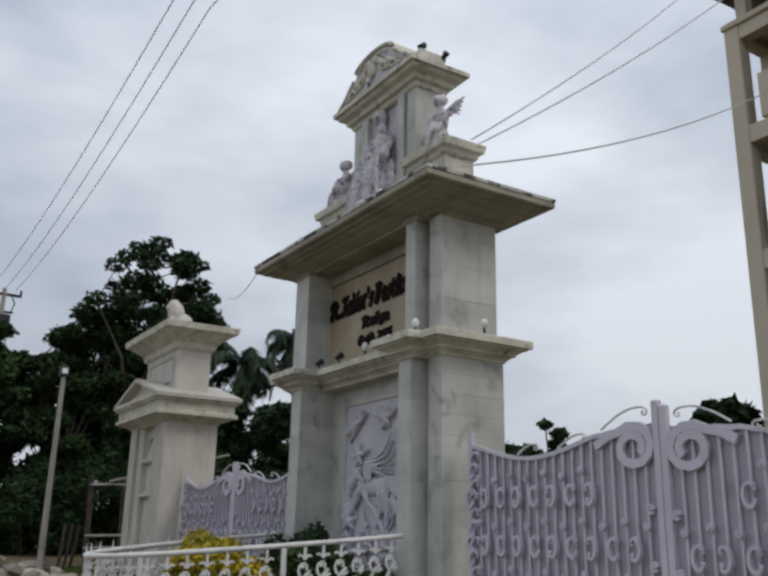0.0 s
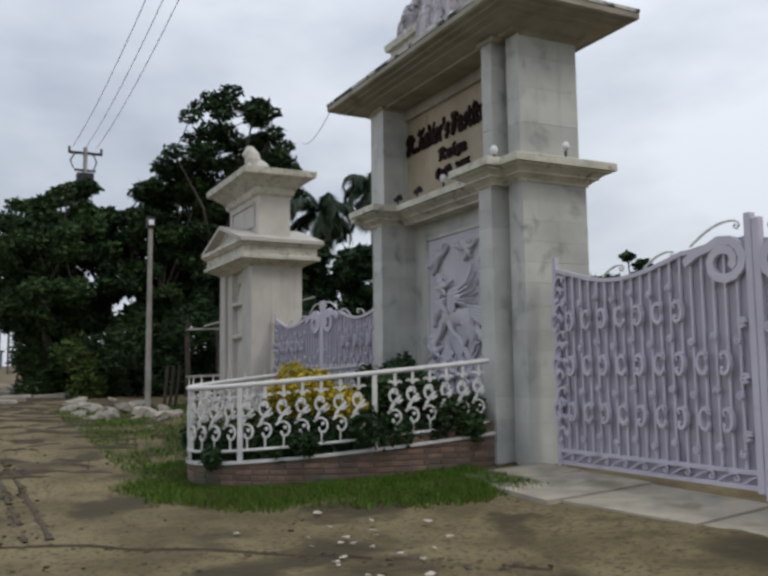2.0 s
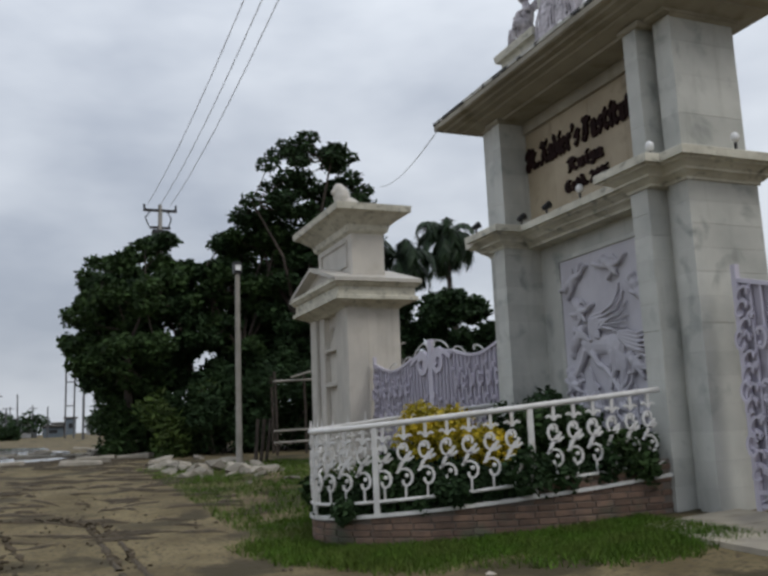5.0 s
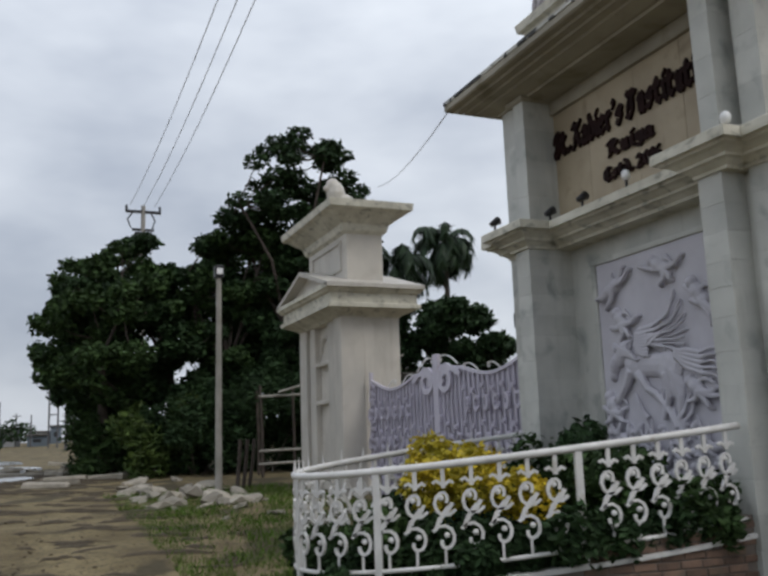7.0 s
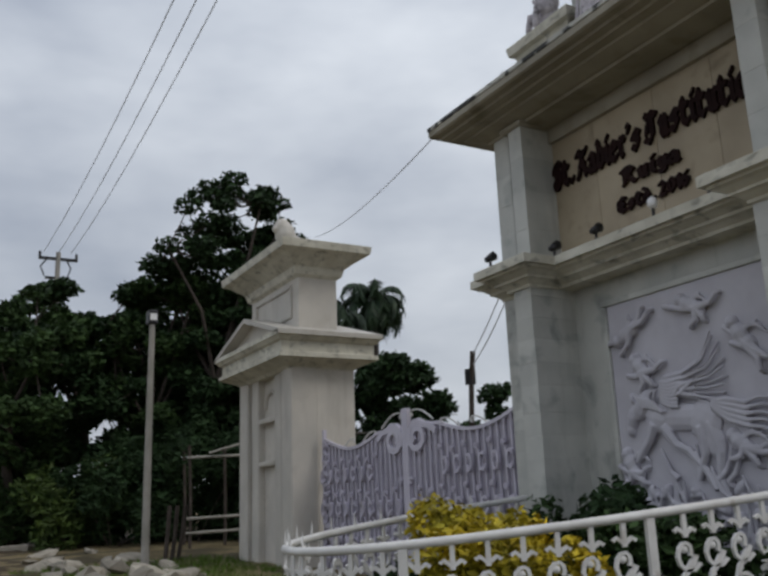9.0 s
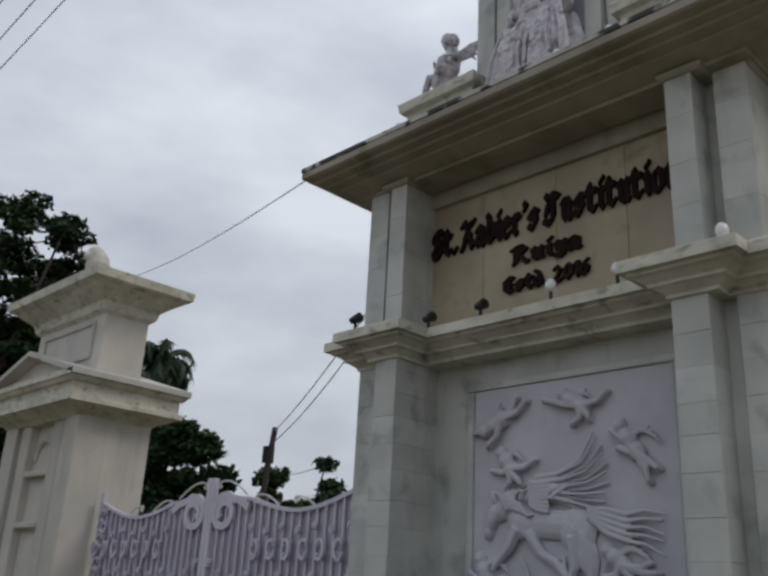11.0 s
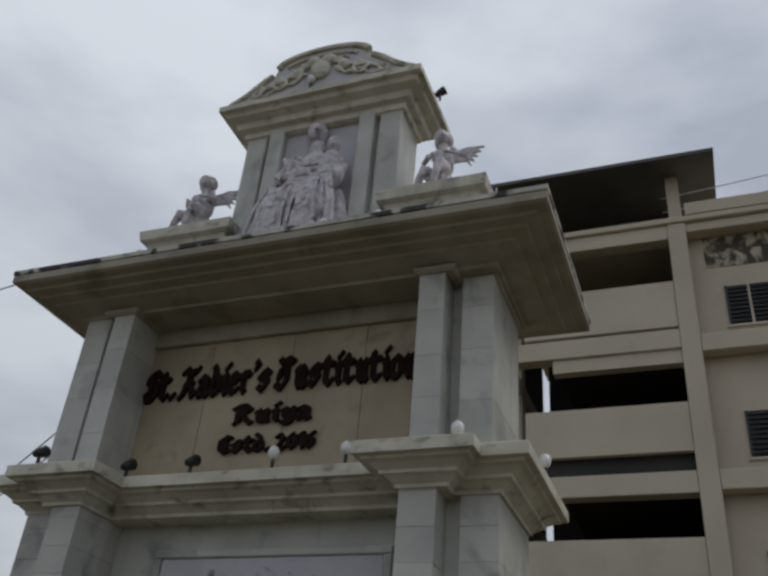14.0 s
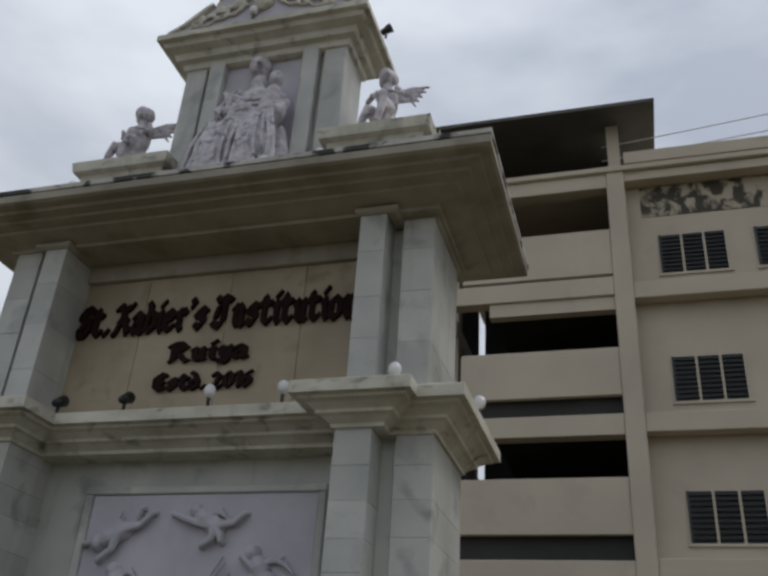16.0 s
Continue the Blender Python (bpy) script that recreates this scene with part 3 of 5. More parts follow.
def winged_figure(cx):
    sh = [((-0.01, -0.02, 0.74), (0.1, 0.1, 0.095), (0, 8, 0)), ((0, 0.04, 0.77), (0.112, 0.1, 0.08), (0, 0, 0)), ((-0.09, 0.02, 0.72), (0.04, 0.06, 0.06), (0, 0, 0)), ((0.09, 0.03, 0.73), (0.04, 0.06, 0.06), (0, 0, 0)),
          ((0, 0.01, 0.63), (0.07, 0.06, 0.07), (0, 0, 0)), ((0.01, 0.03, 0.46), (0.14, 0.11, 0.19), (0, -8, 0)), ((0, 0, 0.2), (0.15, 0.16, 0.19), (0, 0, 0)),
          ((-0.1, -0.12, 0.24), (0.07, 0.15, 0.08), (10, 0, 10)), ((0.1, -0.12, 0.3), (0.07, 0.15, 0.08), (10, 0, -10)), ((0, 0.02, 0.06), (0.19, 0.2, 0.09), (0, 0, 0)),
          ((0.03, -0.14, 0.42), (0.09, 0.06, 0.08), (0, 0, 0))]
    bars = [([(-0.13, 0, 0.6), (-0.24, -0.05, 0.46), (-0.1, -0.17, 0.44)], 0.036, 0.03), ([(0.13, 0, 0.6), (0.25, -0.04, 0.48), (0.1, -0.17, 0.46)], 0.036, 0.03),
            ([(-0.1, -0.22, 0.26), (-0.17, -0.24, 0.12), (-0.2, -0.24, 0.02)], 0.055, 0.04), ([(0.1, -0.22, 0.32), (0.08, -0.26, 0.16), (0.05, -0.26, 0.05)], 0.055, 0.04)]
    for s, L in ((1, 0.36), (-1, 0.16)):
        for k in range(5):
            bars.append(([(s * 0.06, 0.1, 0.6 - 0.02 * k), (s * (0.14 + 0.35 * L), 0.16, 0.67 - 0.035 * k), (s * (0.13 + L * (1 - 0.13 * k)), 0.22, 0.69 - 0.05 * k)], 0.03, 0.014))
    ob = sculpt("winged_statue", sh, STATUE, 0.012, None, bars)
    ob.matrix_world = Matrix.LocRotScale((cx, 0.3, 7.36), Euler((0, 0, radians(-8))), (0.86, 1.05, 1.22))
    tagged(ob, "weathered grey stone winged statue seated on a pedestal", "statue", "winged statues")
winged_figure(-1.6)
winged_figure(1.52)

def small_lamps():
    def flood(at, yaw, mat, name, label):
        t = thing(name, label, "floodlight", group="floodlights", at=at)
        bm = bmesh.new(); box(bm, -0.012, 0.012, -0.012, 0.012, 0.0, 0.1)
        part("bracket", bm, BLACK, t)
        bm = bmesh.new()
        if mat is BLACK:
            bmesh.ops.create_cone(bm, cap_ends=True, segments=12, radius1=0.035, radius2=0.06, depth=0.14, matrix=pose(0, 0, 0.13, 60, 0, 0))
        else:
            ball(bm, (0, 0, 0.16), (0.055, 0.055, 0.065))
        part("lamp_head", bm, mat, t, smooth=True)
        t.rotation_euler = (0, 0, radians(yaw))
    top = 4.14
    for x, y, m in ((-1.97, -0.7, BLACK), (-1.29, -0.26, BLACK), (-0.58, -0.26, BLACK), (0.27, -0.26, BULB), (0.98, -0.26, BULB), (2.05, -0.5, BULB), (2.6, 0.3, BULB)):
        flood((x, y, top), 180, m, "floodlight" if m is BLACK else "globe_lamp", "small black floodlight on the cornice" if m is BLACK else "small white globe lamp on the cornice")
    for x, y, z in ((-1.55, -0.6, 6.39), (0.62, -0.6, 6.39), (1.2, -0.6, 6.39), (-0.1, -0.12, 9.12)):
        flood((x, y, z), 180, BULB, "globe_lamp", "small white globe lamp on the capping")
    flood((1.38, 0.5, 9.12), 90, BLACK, "floodlight", "small black floodlight on the crown cornice")
    flood((1.12, 0.2, 9.34), 180, BLACK, "floodlight", "small black floodlight on the pediment block")
small_lamps()

# ---- the side pillar ----
pillar = thing("side_pillar", "cream marble gate pillar with a gabled cap and raised block", "gate pillar")
PILLAR_STONE = material("cream_marble", (0.56, 0.525, 0.47), (0.48, 0.455, 0.41), 1.6, 0.5, bump=0.05, stain=(0.46, 0.43, 0.38), stain_scale=1.8, vary=0.05, streak=(0.3, 0.27, 0.22))
def side_pillar():
    x0, x1, cx = -11.3, -8.5, -9.9
    part("shaft", boxed(x0, x1, -0.15, 1.0, -0.2, 4.1, bevel=0.02), PILLAR_STONE, pillar)
    for a, b in ((x0 - 0.02, x0 + 0.45), (x1 - 0.47, x1 + 0.02)):
        part("corner_pilaster", boxed(a, b, -0.35, 0.2, -0.2, 4.1, bevel=0.02), PILLAR_STONE, pillar)
    part("inner_pilaster", boxed(x1 - 0.95, x1 - 0.6, -0.3, 0.2, -0.2, 4.1, bevel=0.02), PILLAR_STONE, pillar)
    part("inner_pilaster", boxed(x0 + 0.6, x0 + 0.95, -0.3, 0.2, -0.2, 4.1, bevel=0.02), PILLAR_STONE, pillar)
    for z in (2.2, 3.05):
        part("niche_shelf", boxed(x0 + 0.98, x1 - 0.98, -0.3, 0.0, z, z + 0.1, bevel=0.02), PILLAR_STONE, pillar)
    bm = bmesh.new()
    tube(bm, [(cx + 0.34 * math.cos(a), -0.17, 3.35 + 0.34 * math.sin(a)) for a in np.linspace(0, math.pi, 10)], 0.05)
    part("niche_arch", bm, PILLAR_STONE, pillar)
    bm = bmesh.new()
    mould(bm, rect(x0, x1, -0.35, 1.0), [(0.0, 3.95), (0.06, 4.0), (0.3, 4.1), (0.36, 4.12), (0.36, 4.2), (0.3, 4.22), (0.3, 4.42), (0.36, 4.44), (0.4, 4.5), (0.43, 4.51), (0.43, 4.6), (0.2, 4.62)])
    part("entablature", bm, MOULD, pillar)
    # gabled roof, ridge running front to back
    def prism(name, half, z0, z1, y0, y1, mat, th=0.09):
        bm = bmesh.new()
        for s in (1, -1):
            p = [(cx + s * half, z0), (cx, z1), (cx, z1 + th), (cx + s * half, z0 + th)]
            f = [bm.verts.new((x, y0, z)) for x, z in p]
            b = [bm.verts.new((x, y1, z)) for x, z in p]
            for i in range(4):
                bm.faces.new((f[i], f[(i + 1) % 4], b[(i + 1) % 4], b[i]))
            bm.faces.new(f[::-1])
            bm.faces.new(b)
        return part(name, bm, mat, pillar)
    prism("gable_roof", 1.86, 4.52, 5.06, -0.78, 1.42, PILLAR_STONE)
    bm = bmesh.new()
    f = [bm.verts.new(v) for v in ((cx - 1.7, -0.55, 4.58), (cx + 1.7, -0.55, 4.58), (cx, -0.55, 5.08))]
    b = [bm.verts.new(v.co + Vector((0, 1.8, 0))) for v in f]
    bm.faces.new(f); bm.faces.new(b[::-1])
    for i in range(3):
        bm.faces.new((f[i], b[i], b[(i + 1) % 3], f[(i + 1) % 3]))
    part("tympanum", bm, PILLAR_STONE, pillar)
    part("block", boxed(cx - 1.28, cx + 1.28, -0.12, 0.72, 4.62, 6.0, bevel=0.015), PILLAR_STONE, pillar)
    for a in ((cx - 1.0, cx + 1.0, -0.16, -0.1, 5.62, 5.7), (cx - 1.0, cx + 1.0, -0.16, -0.1, 5.02, 5.1), (cx - 1.0, cx - 0.92, -0.16, -0.1, 5.1, 5.62), (cx + 0.92, cx + 1.0, -0.16, -0.1, 5.1, 5.62)):
        part("panel_moulding", boxed(*a, bevel=0.01), PILLAR_STONE, pillar)
    bm = bmesh.new()
    mould(bm, rect(cx - 1.28, cx + 1.28, -0.12, 0.72), [(0.0, 5.78), (0.08, 5.84), (0.12, 5.98), (0.4, 6.2), (0.46, 6.22), (0.52, 6.25), (0.54, 6.4), (0.3, 6.44), (0.0, 6.48)])
    part("block_cornice", bm, MOULD, pillar)
    sh = [((0, 0, 0.25), (0.26, 0.34, 0.25), (0, 0, 0)), ((0, -0.15, 0.48), (0.24, 0.22, 0.3), (0, 0, 0)), ((0, -0.22, 0.66), (0.17, 0.17, 0.19), (0, 0, 0)), ((0, -0.36, 0.6), (0.09, 0.08, 0.08), (0, 0, 0)),
          ((-0.14, -0.3, 0.15), (0.09, 0.12, 0.2), (0, 0, 0)), ((0.14, -0.3, 0.15), (0.09, 0.12, 0.2), (0, 0, 0)), ((0, 0, 0.05), (0.36, 0.42, 0.06), (0, 0, 0))]
    lion = sculpt("crouching_statue", sh, PILLAR_STONE, 0.025)
    lion.location = (-9.75, -0.02, 6.46)
    tagged(lion, "small cream stone crouching beast statue on the pillar", "statue")
side_pillar()
pillar.location = (-0.15, -0.2, 0)

# ---- the two scrolled iron gates ----
def scroll_pts(cx, cz, r, turns, start, hand, y, n=14, shrink=0.75):
    out = []
    for i in range(n):
        u = i / (n - 1)
        a = start + hand * turns * 2 * math.pi * u
        rr = r * (1 - shrink * u)
        out.append((cx + rr * math.cos(a), y, cz + rr * math.sin(a)))
    return out

def strap(bm, pts, w, d):
    """A flat bar of width w and depth d along points that lie in an upright plane."""
    pts = [Vector(p) for p in pts]
    rings = []
    for i, p in enumerate(pts):
        t = (pts[min(i + 1, len(pts) - 1)] - pts[max(i - 1, 0)]).normalized()
        s = Vector((-t.z, 0, t.x)) * (w / 2)
        q = Vector((0, d / 2, 0))
        rings.append([bm.verts.new(p + v) for v in (s - q, s + q, -s + q, -s - q)])
    for lo, hi in zip(rings, rings[1:]):
        for j in range(4):
            bm.faces.new((lo[j], lo[(j + 1) % 4], hi[(j + 1) % 4], hi[j]))
    bm.faces.new(rings[0][::-1])
    bm.faces.new(rings[-1])

_cs = {}
def shared(key, make, mat):
    """One mesh for many alike pieces."""
    if key not in _cs:
        bm = bmesh.new()
        make(bm)
        me = bpy.data.meshes.new(key)
        bmesh.ops.recalc_face_normals(bm, faces=bm.faces)
        bm.to_mesh(me)
        bm.free()
        me.materials.append(mat)
        _cs[key] = me
    return _cs[key]

def piece(name, me, parent, m):
    ob = new(name, me)
    ob.parent = parent
    ob.matrix_basis = m
    return ob

def c_scroll(bm):
    strap(bm, [(0.062 * math.cos(a) * (1 if abs(a - math.pi) < 2.2 else 0.8), 0, 0.1 * math.sin(a)) for a in np.linspace(0.75, 2 * math.pi - 0.75, 12)], 0.032, 0.05)
    for s in (1, -1):
        ball(bm, (0.035, 0, s * 0.05), (0.024, 0.02, 0.024), seg=6)

def rosette(bm):
    strap(bm, [(0.034 * math.cos(a), 0, 0.034 * math.sin(a)) for a in np.linspace(0, 5.6, 8)], 0.02, 0.04)
    ball(bm, (0, -0.01, 0), (0.02, 0.02, 0.02), seg=6)

def gate_leaf(gate, hinge, meet, base):
    """One leaf from the hinge to the meeting post; heights from the base."""
    s = 1 if meet > hinge else -1
    w = abs(meet - hinge)
    y = 0.03
    def top(u):  # height along the leaf, 0 at the hinge
        return 2.55 - 0.22 * math.sin(min(1, u / 0.75) * math.pi) ** 1.2 * (1 if u < 0.75 else 0) + (0.02 if u < 0.75 else 0.12 * (u - 0.75) / 0.25) - 0.06 * u
    leaf = part("leaf", bmesh_sheet(hinge, meet, y + 0.03, base + 0.06, [(u, base + top(u) - 0.03) for u in np.linspace(0, 1, 25)]), GATE_BACK, gate, "pale lilac sheet-backed leaf")
    n = int(w / 0.155)
    bar = shared("gate_bar", lambda b: box(b, -0.014, 0.014, -0.014, 0.014, 0, 1), GATE)
    cs, ro = shared("c_scroll", c_scroll, GATE), shared("rosette", rosette, GATE)
    for i in range(n + 1):
        u = (i + 0.5) / (n + 1)
        x = hinge + s * w * u
        h = top(u) - 0.24
        piece("bar", bar, leaf, Matrix.LocRotScale((x, y, base + 0.22), None, (1, 1, h)))
        if i % 2:
            for z in (0.42, 1.0, 1.56, 2.12):
                if u < 0.95 and not (z > 2 and u > 0.7):
                    piece("rosette", ro, leaf, pose(x, y - 0.036, base + z - (0.05 if i % 4 == 3 else 0), 0, 90 * (i % 4), 0))
        elif u < 0.95:
            for z in (0.7, 1.28, 1.85):
                if not (z > 1.8 and u > 0.72):
                    piece("c_scroll", cs, leaf, pose(x + 0.012 * (1 if i % 4 == 0 else -1) * s, y - 0.055, base + z, 0, 0, 0 if (i % 4 == 0) == (s > 0) else 180) @ Matrix.Diagonal((1.12, 1.1, 1.1, 1)))
    bm = bmesh.new()
    strap(bm, [(hinge + s * w * u, y, base + top(u) - 0.02) for u in np.linspace(0, 0.8, 18)], 0.05, 0.05)
    part("top_rail", bm, GATE, leaf)
    for z in (0.2, 0.05):
        part("bottom_rail", boxed(*sorted((hinge, meet)), y - 0.025, y + 0.025, base + z - 0.025, base + z + 0.02), GATE, leaf)
    bm = bmesh.new()
    for i in range(10):
        a = hinge + s * w * (i + 0.1) / 10
        strap(bm, [(a + s * 0.28 * v, y - 0.02, base + 0.06 + 0.11 * math.sin(v * math.pi * 0.55)) for v in np.linspace(0, 1, 6)], 0.016, 0.02)
        strap(bm, scroll_pts(a + s * 0.25, base + 0.12, 0.045, 0.9, 1.5, -s, y - 0.02, 8), 0.014, 0.02)
    part("bottom_scrollwork", bm, GATE, leaf)
    # hinge stile with its row of curls
    part("stile", boxed(*sorted((hinge, hinge + s * 0.07)), y - 0.03, y + 0.035, base, base + 2.72), GATE, leaf)
    for k in range(6):
        for dz in (0, 0.16):
            piece("c_scroll", cs, leaf, pose(hinge + s * (0.14 if dz else 0.11), y - 0.03, base + 0.4 + 0.36 * k + dz, 0, 40, 0))
    # the great volute at the meeting post
    bm = bmesh.new()
    strap(bm, [(meet - s * 0.9, y - 0.02, base + 2.36), (meet - s * 0.7, y - 0.02, base + 2.46)] + [(meet - s * (0.36 + 0.0) + px, y - 0.02, pz) for px, pz in [(s * 0.28 * math.cos(a) * (1 - 0.6 * u), base + 2.32 + 0.24 * math.sin(a) * (1 - 0.6 * u)) for u, a in [(i / 17, math.pi * 0.75 - i / 17 * math.pi * 3.0) for i in range(18)]]], 0.095, 0.05)
    part("volute", bm, GATE, leaf, "large flat volute at the meeting stile")
    for k, (a, r) in enumerate(((0.3, 0.15), (0.52, 0.2), (0.74, 0.28))):
        bm = bmesh.new()
        u0 = a
        x0 = hinge + s * w * u0
        strap(bm, [(x0 + s * r * 2.2 * v, y, base + top(min(1, u0)) + 0.02 + r * 0.7 * math.sin(v * 1.9)) for v in np.linspace(0, 1, 9)], 0.02, 0.02)
        strap(bm, scroll_pts(x0 + s * r * 2.2, base + top(min(1, u0)) + r * 0.55, 0.05, 1.0, 1.5, -s, y, 9), 0.014, 0.02)
        part("crest_curl", bm, WHITE_IRON, leaf)
    for z in (0.55, 1.12, 1.68):
        piece("rosette", ro, leaf, Matrix.LocRotScale((meet - s * 0.16, y - 0.04, base + z), None, (1.3, 1, 1.3)))
    part("meeting_stile", boxed(*sorted((meet - s * 0.09, meet - s * 0.004)), y - 0.04, y + 0.04, base, base + 2.78, bevel=0.008), GATE, leaf)

def bmesh_sheet(x0, x1, y, z0, tops):
    bm = bmesh.new()
    cols = []
    for u, z in tops:
        x = x0 + (x1 - x0) * u
        cols.append([bm.verts.new(p) for p in ((x, y - 0.004, z0), (x, y - 0.004, z), (x, y + 0.004, z), (x, y + 0.004, z0))])
    for a, b in zip(cols, cols[1:]):
        for j in range(4):
            bm.faces.new((a[j], b[j], b[(j + 1) % 4], a[(j + 1) % 4]))
    bm.faces.new(cols[0]); bm.faces.new(cols[-1][::-1])
    return bm

main_gate = thing("main_gate", "closed double iron gate painted pale lilac with scrolls", "gate")
gate_leaf(main_gate, 2.6, 5.8, 0.03)
gate_leaf(main_gate, 9.0, 5.8, -0.03)
side_gate = thing("side_gate", "closed lilac scrolled iron gate between monument and pillar", "gate")
gate_leaf(side_gate, -2.36, -5.42, 0.05)
gate_leaf(side_gate, -8.48, -5.42, 0.05)
tagged(part("wall_right", boxed(9.02, 40, -0.1, 0.2, -0.6, 2.6), CREAM), "plain compound wall", "wall", kind="structure")

# ---- the half-round planter with its railing ----
planter = thing("planter", "half-round brick planter with a white scrolled railing and coping", "planter")
PA, PB, PY = 1.82, 3.72, -0.45
def on_oval(t, grow=0.0):
    return Vector(((PA + grow) * math.cos(t), PY - (PB + grow) * math.sin(t), 0))
def oval_steps(step, grow=0.0):
    """Angles that cut the half oval into equal lengths."""
    ts = np.linspace(0, math.pi, 400)
    p = np.array([on_oval(t, grow)[:2] for t in ts])
    d = np.r_[0, np.cumsum(np.linalg.norm(np.diff(p, axis=0), axis=1))]
    n = max(1, round(d[-1] / step))
    return [float(np.interp(d[-1] * i / n, d, ts)) for i in range(n + 1)]
def lift(y):
    """Kerb and rail climb towards the monument."""
    return 0.09 * (y + 2.14)
def kerb_top(t):
    return 0.27 + lift(on_oval(t).y)
def ring_wall(bm, g0, g1, z0, ztop, n=64):
    rows = []
    for i in range(n + 1):
        t = math.pi * i / n
        a, b = on_oval(t, g0), on_oval(t, g1)
        zt = ztop(t) if callable(ztop) else ztop
        zb = z0(t) if callable(z0) else z0
        rows.append([bm.verts.new(v) for v in ((a.x, a.y, zb), (b.x, b.y, zb), (b.x, b.y, zt), (a.x, a.y, zt))])
    for p, q in zip(rows, rows[1:]):
        for j in range(4):
            bm.faces.new((p[j], q[j], q[(j + 1) % 4], p[(j + 1) % 4]))
def tangent(t):
    return math.degrees(math.atan2(-PB * math.cos(t), -PA * math.sin(t)))
def planter_parts():
    bm = bmesh.new(); ring_wall(bm, -0.16, -0.012, -0.4, lambda t: kerb_top(t) - 0.01)
    core = part("kerb_wall", bm, MORTAR, planter, "brown brick kerb wall")
    bm = bmesh.new(); ring_wall(bm, -0.16, -0.012, lambda t: kerb_top(t * 0.145) + 0.0, lambda t: kerb_top(t * 0.145) + 0.18)
    for v in bm.verts:
        a = math.atan2(-(v.co.y - PY) / PB, v.co.x / PA) * 0.145
        p = on_oval(a, -0.16 if math.hypot(v.co.x / PA, (v.co.y - PY) / PB) < 0.94 else -0.012)
        v.co.x, v.co.y = p.x, p.y
    part("kerb_shoulder", bm, MORTAR, planter, "raised brick shoulder beside the monument")
    brick = shared("kerb_brick", lambda b: box(b, -0.107, 0.107, -0.05, 0.05, -0.031, 0.031, bevel=0.006), BRICK)
    rng = random.Random(9)
    for row in range(14):
        z = -0.44 + row * 0.074
        for k, t in enumerate(oval_steps(0.228)[:-1]):
            if row % 2:
                t += 0.012
            if 0.0 < t < 2.35 and z + 0.04 < kerb_top(t) + (0.19 if t < 0.45 else 0.0):
                p = on_oval(t, -0.05)
                piece("brick", brick, core, pose(p.x, p.y, z + rng.uniform(-0.003, 0.003), rng.uniform(-1, 1), rng.uniform(-1, 1), tangent(t)))
    bm = bmesh.new(); ring_wall(bm, -0.17, 0.03, lambda t: kerb_top(t) - 0.02, lambda t: kerb_top(t) + 0.02, 64)
    part("coping", bm, WHITE_IRON, planter, "white-painted coping strip")
    bm = bmesh.new()
    c = bm.verts.new((0, -1.8, 0.33))
    ring = [bm.verts.new((*on_oval(math.pi * i / 40, -0.1)[:2], 0.22 + lift(on_oval(math.pi * i / 40).y))) for i in range(41)]
    for a, b in zip(ring, ring[1:]):
        bm.faces.new((c, a, b))
    part("soil", bm, SOIL, planter, "dark planting soil")
    for z, r in ((1.255, 0.034), (0.42, 0.02)):
        bm = bmesh.new()
        tube(bm, [(*on_oval(t)[:2], z + lift(on_oval(t).y)) for t in np.linspace(0.02, math.pi - 0.02, 70)], r, 8)
        part("top_rail" if z > 1 else "bottom_rail", bm, WHITE_IRON, planter, smooth=True)
    post = shared("rail_post", lambda b: box(b, -0.032, 0.032, -0.02, 0.02, 0, 1), WHITE_IRON)
    posts = (0.478, 1.08, 1.571, 2.06, 2.66)
    for t in posts:
        p = on_oval(t)
        piece("post", post, planter, Matrix.LocRotScale((p.x, p.y, 0.27 + lift(p.y)), Euler((0, 0, radians(tangent(t)))), (1, 1, 0.98)))
    def baluster(b):
        # an S of two curls with a leaf and a spike
        up = [(0.1 * math.cos(a) * (1 - 0.08 * i), 0, 0.47 + 0.125 * math.sin(a) * (1 - 0.06 * i)) for i, a in enumerate(np.linspace(-2.6, 3.4, 11))]
        lowc = [(-0.1 * math.cos(a) * (1 - 0.075 * i), 0, 0.165 - 0.125 * math.sin(a) * (1 - 0.06 * i)) for i, a in enumerate(np.linspace(-2.6, 3.0, 11))]
        strap(b, up, 0.024, 0.026)
        strap(b, lowc, 0.024, 0.026)
        strap(b, [(-0.062, 0, 0.46), (-0.02, 0, 0.38), (0.035, 0, 0.33), (0.066, 0, 0.24)], 0.03, 0.026)
        strap(b, [(-0.03, 0, 0.43), (0.02, 0, 0.36), (0.03, 0, 0.3)], 0.022, 0.022)
        for s in (1, -1):
            strap(b, [(0, 0, 0.6), (s * 0.05, 0, 0.64), (s * 0.075, 0, 0.62)], 0.026, 0.024)
        strap(b, [(0, 0, 0.58), (0, 0, 0.66), (0, 0, 0.75)], 0.03, 0.026)
        strap(b, [(0.0, 0, 0.11), (0, 0, 0.04), (0, 0, -0.04)], 0.018, 0.02)
        ball(b, (0.02, 0, 0.5), (0.026, 0.02, 0.026), seg=6)
        ball(b, (-0.015, 0, 0.2), (0.024, 0.02, 0.024), seg=6)
    bal = shared("baluster", baluster, WHITE_IRON)
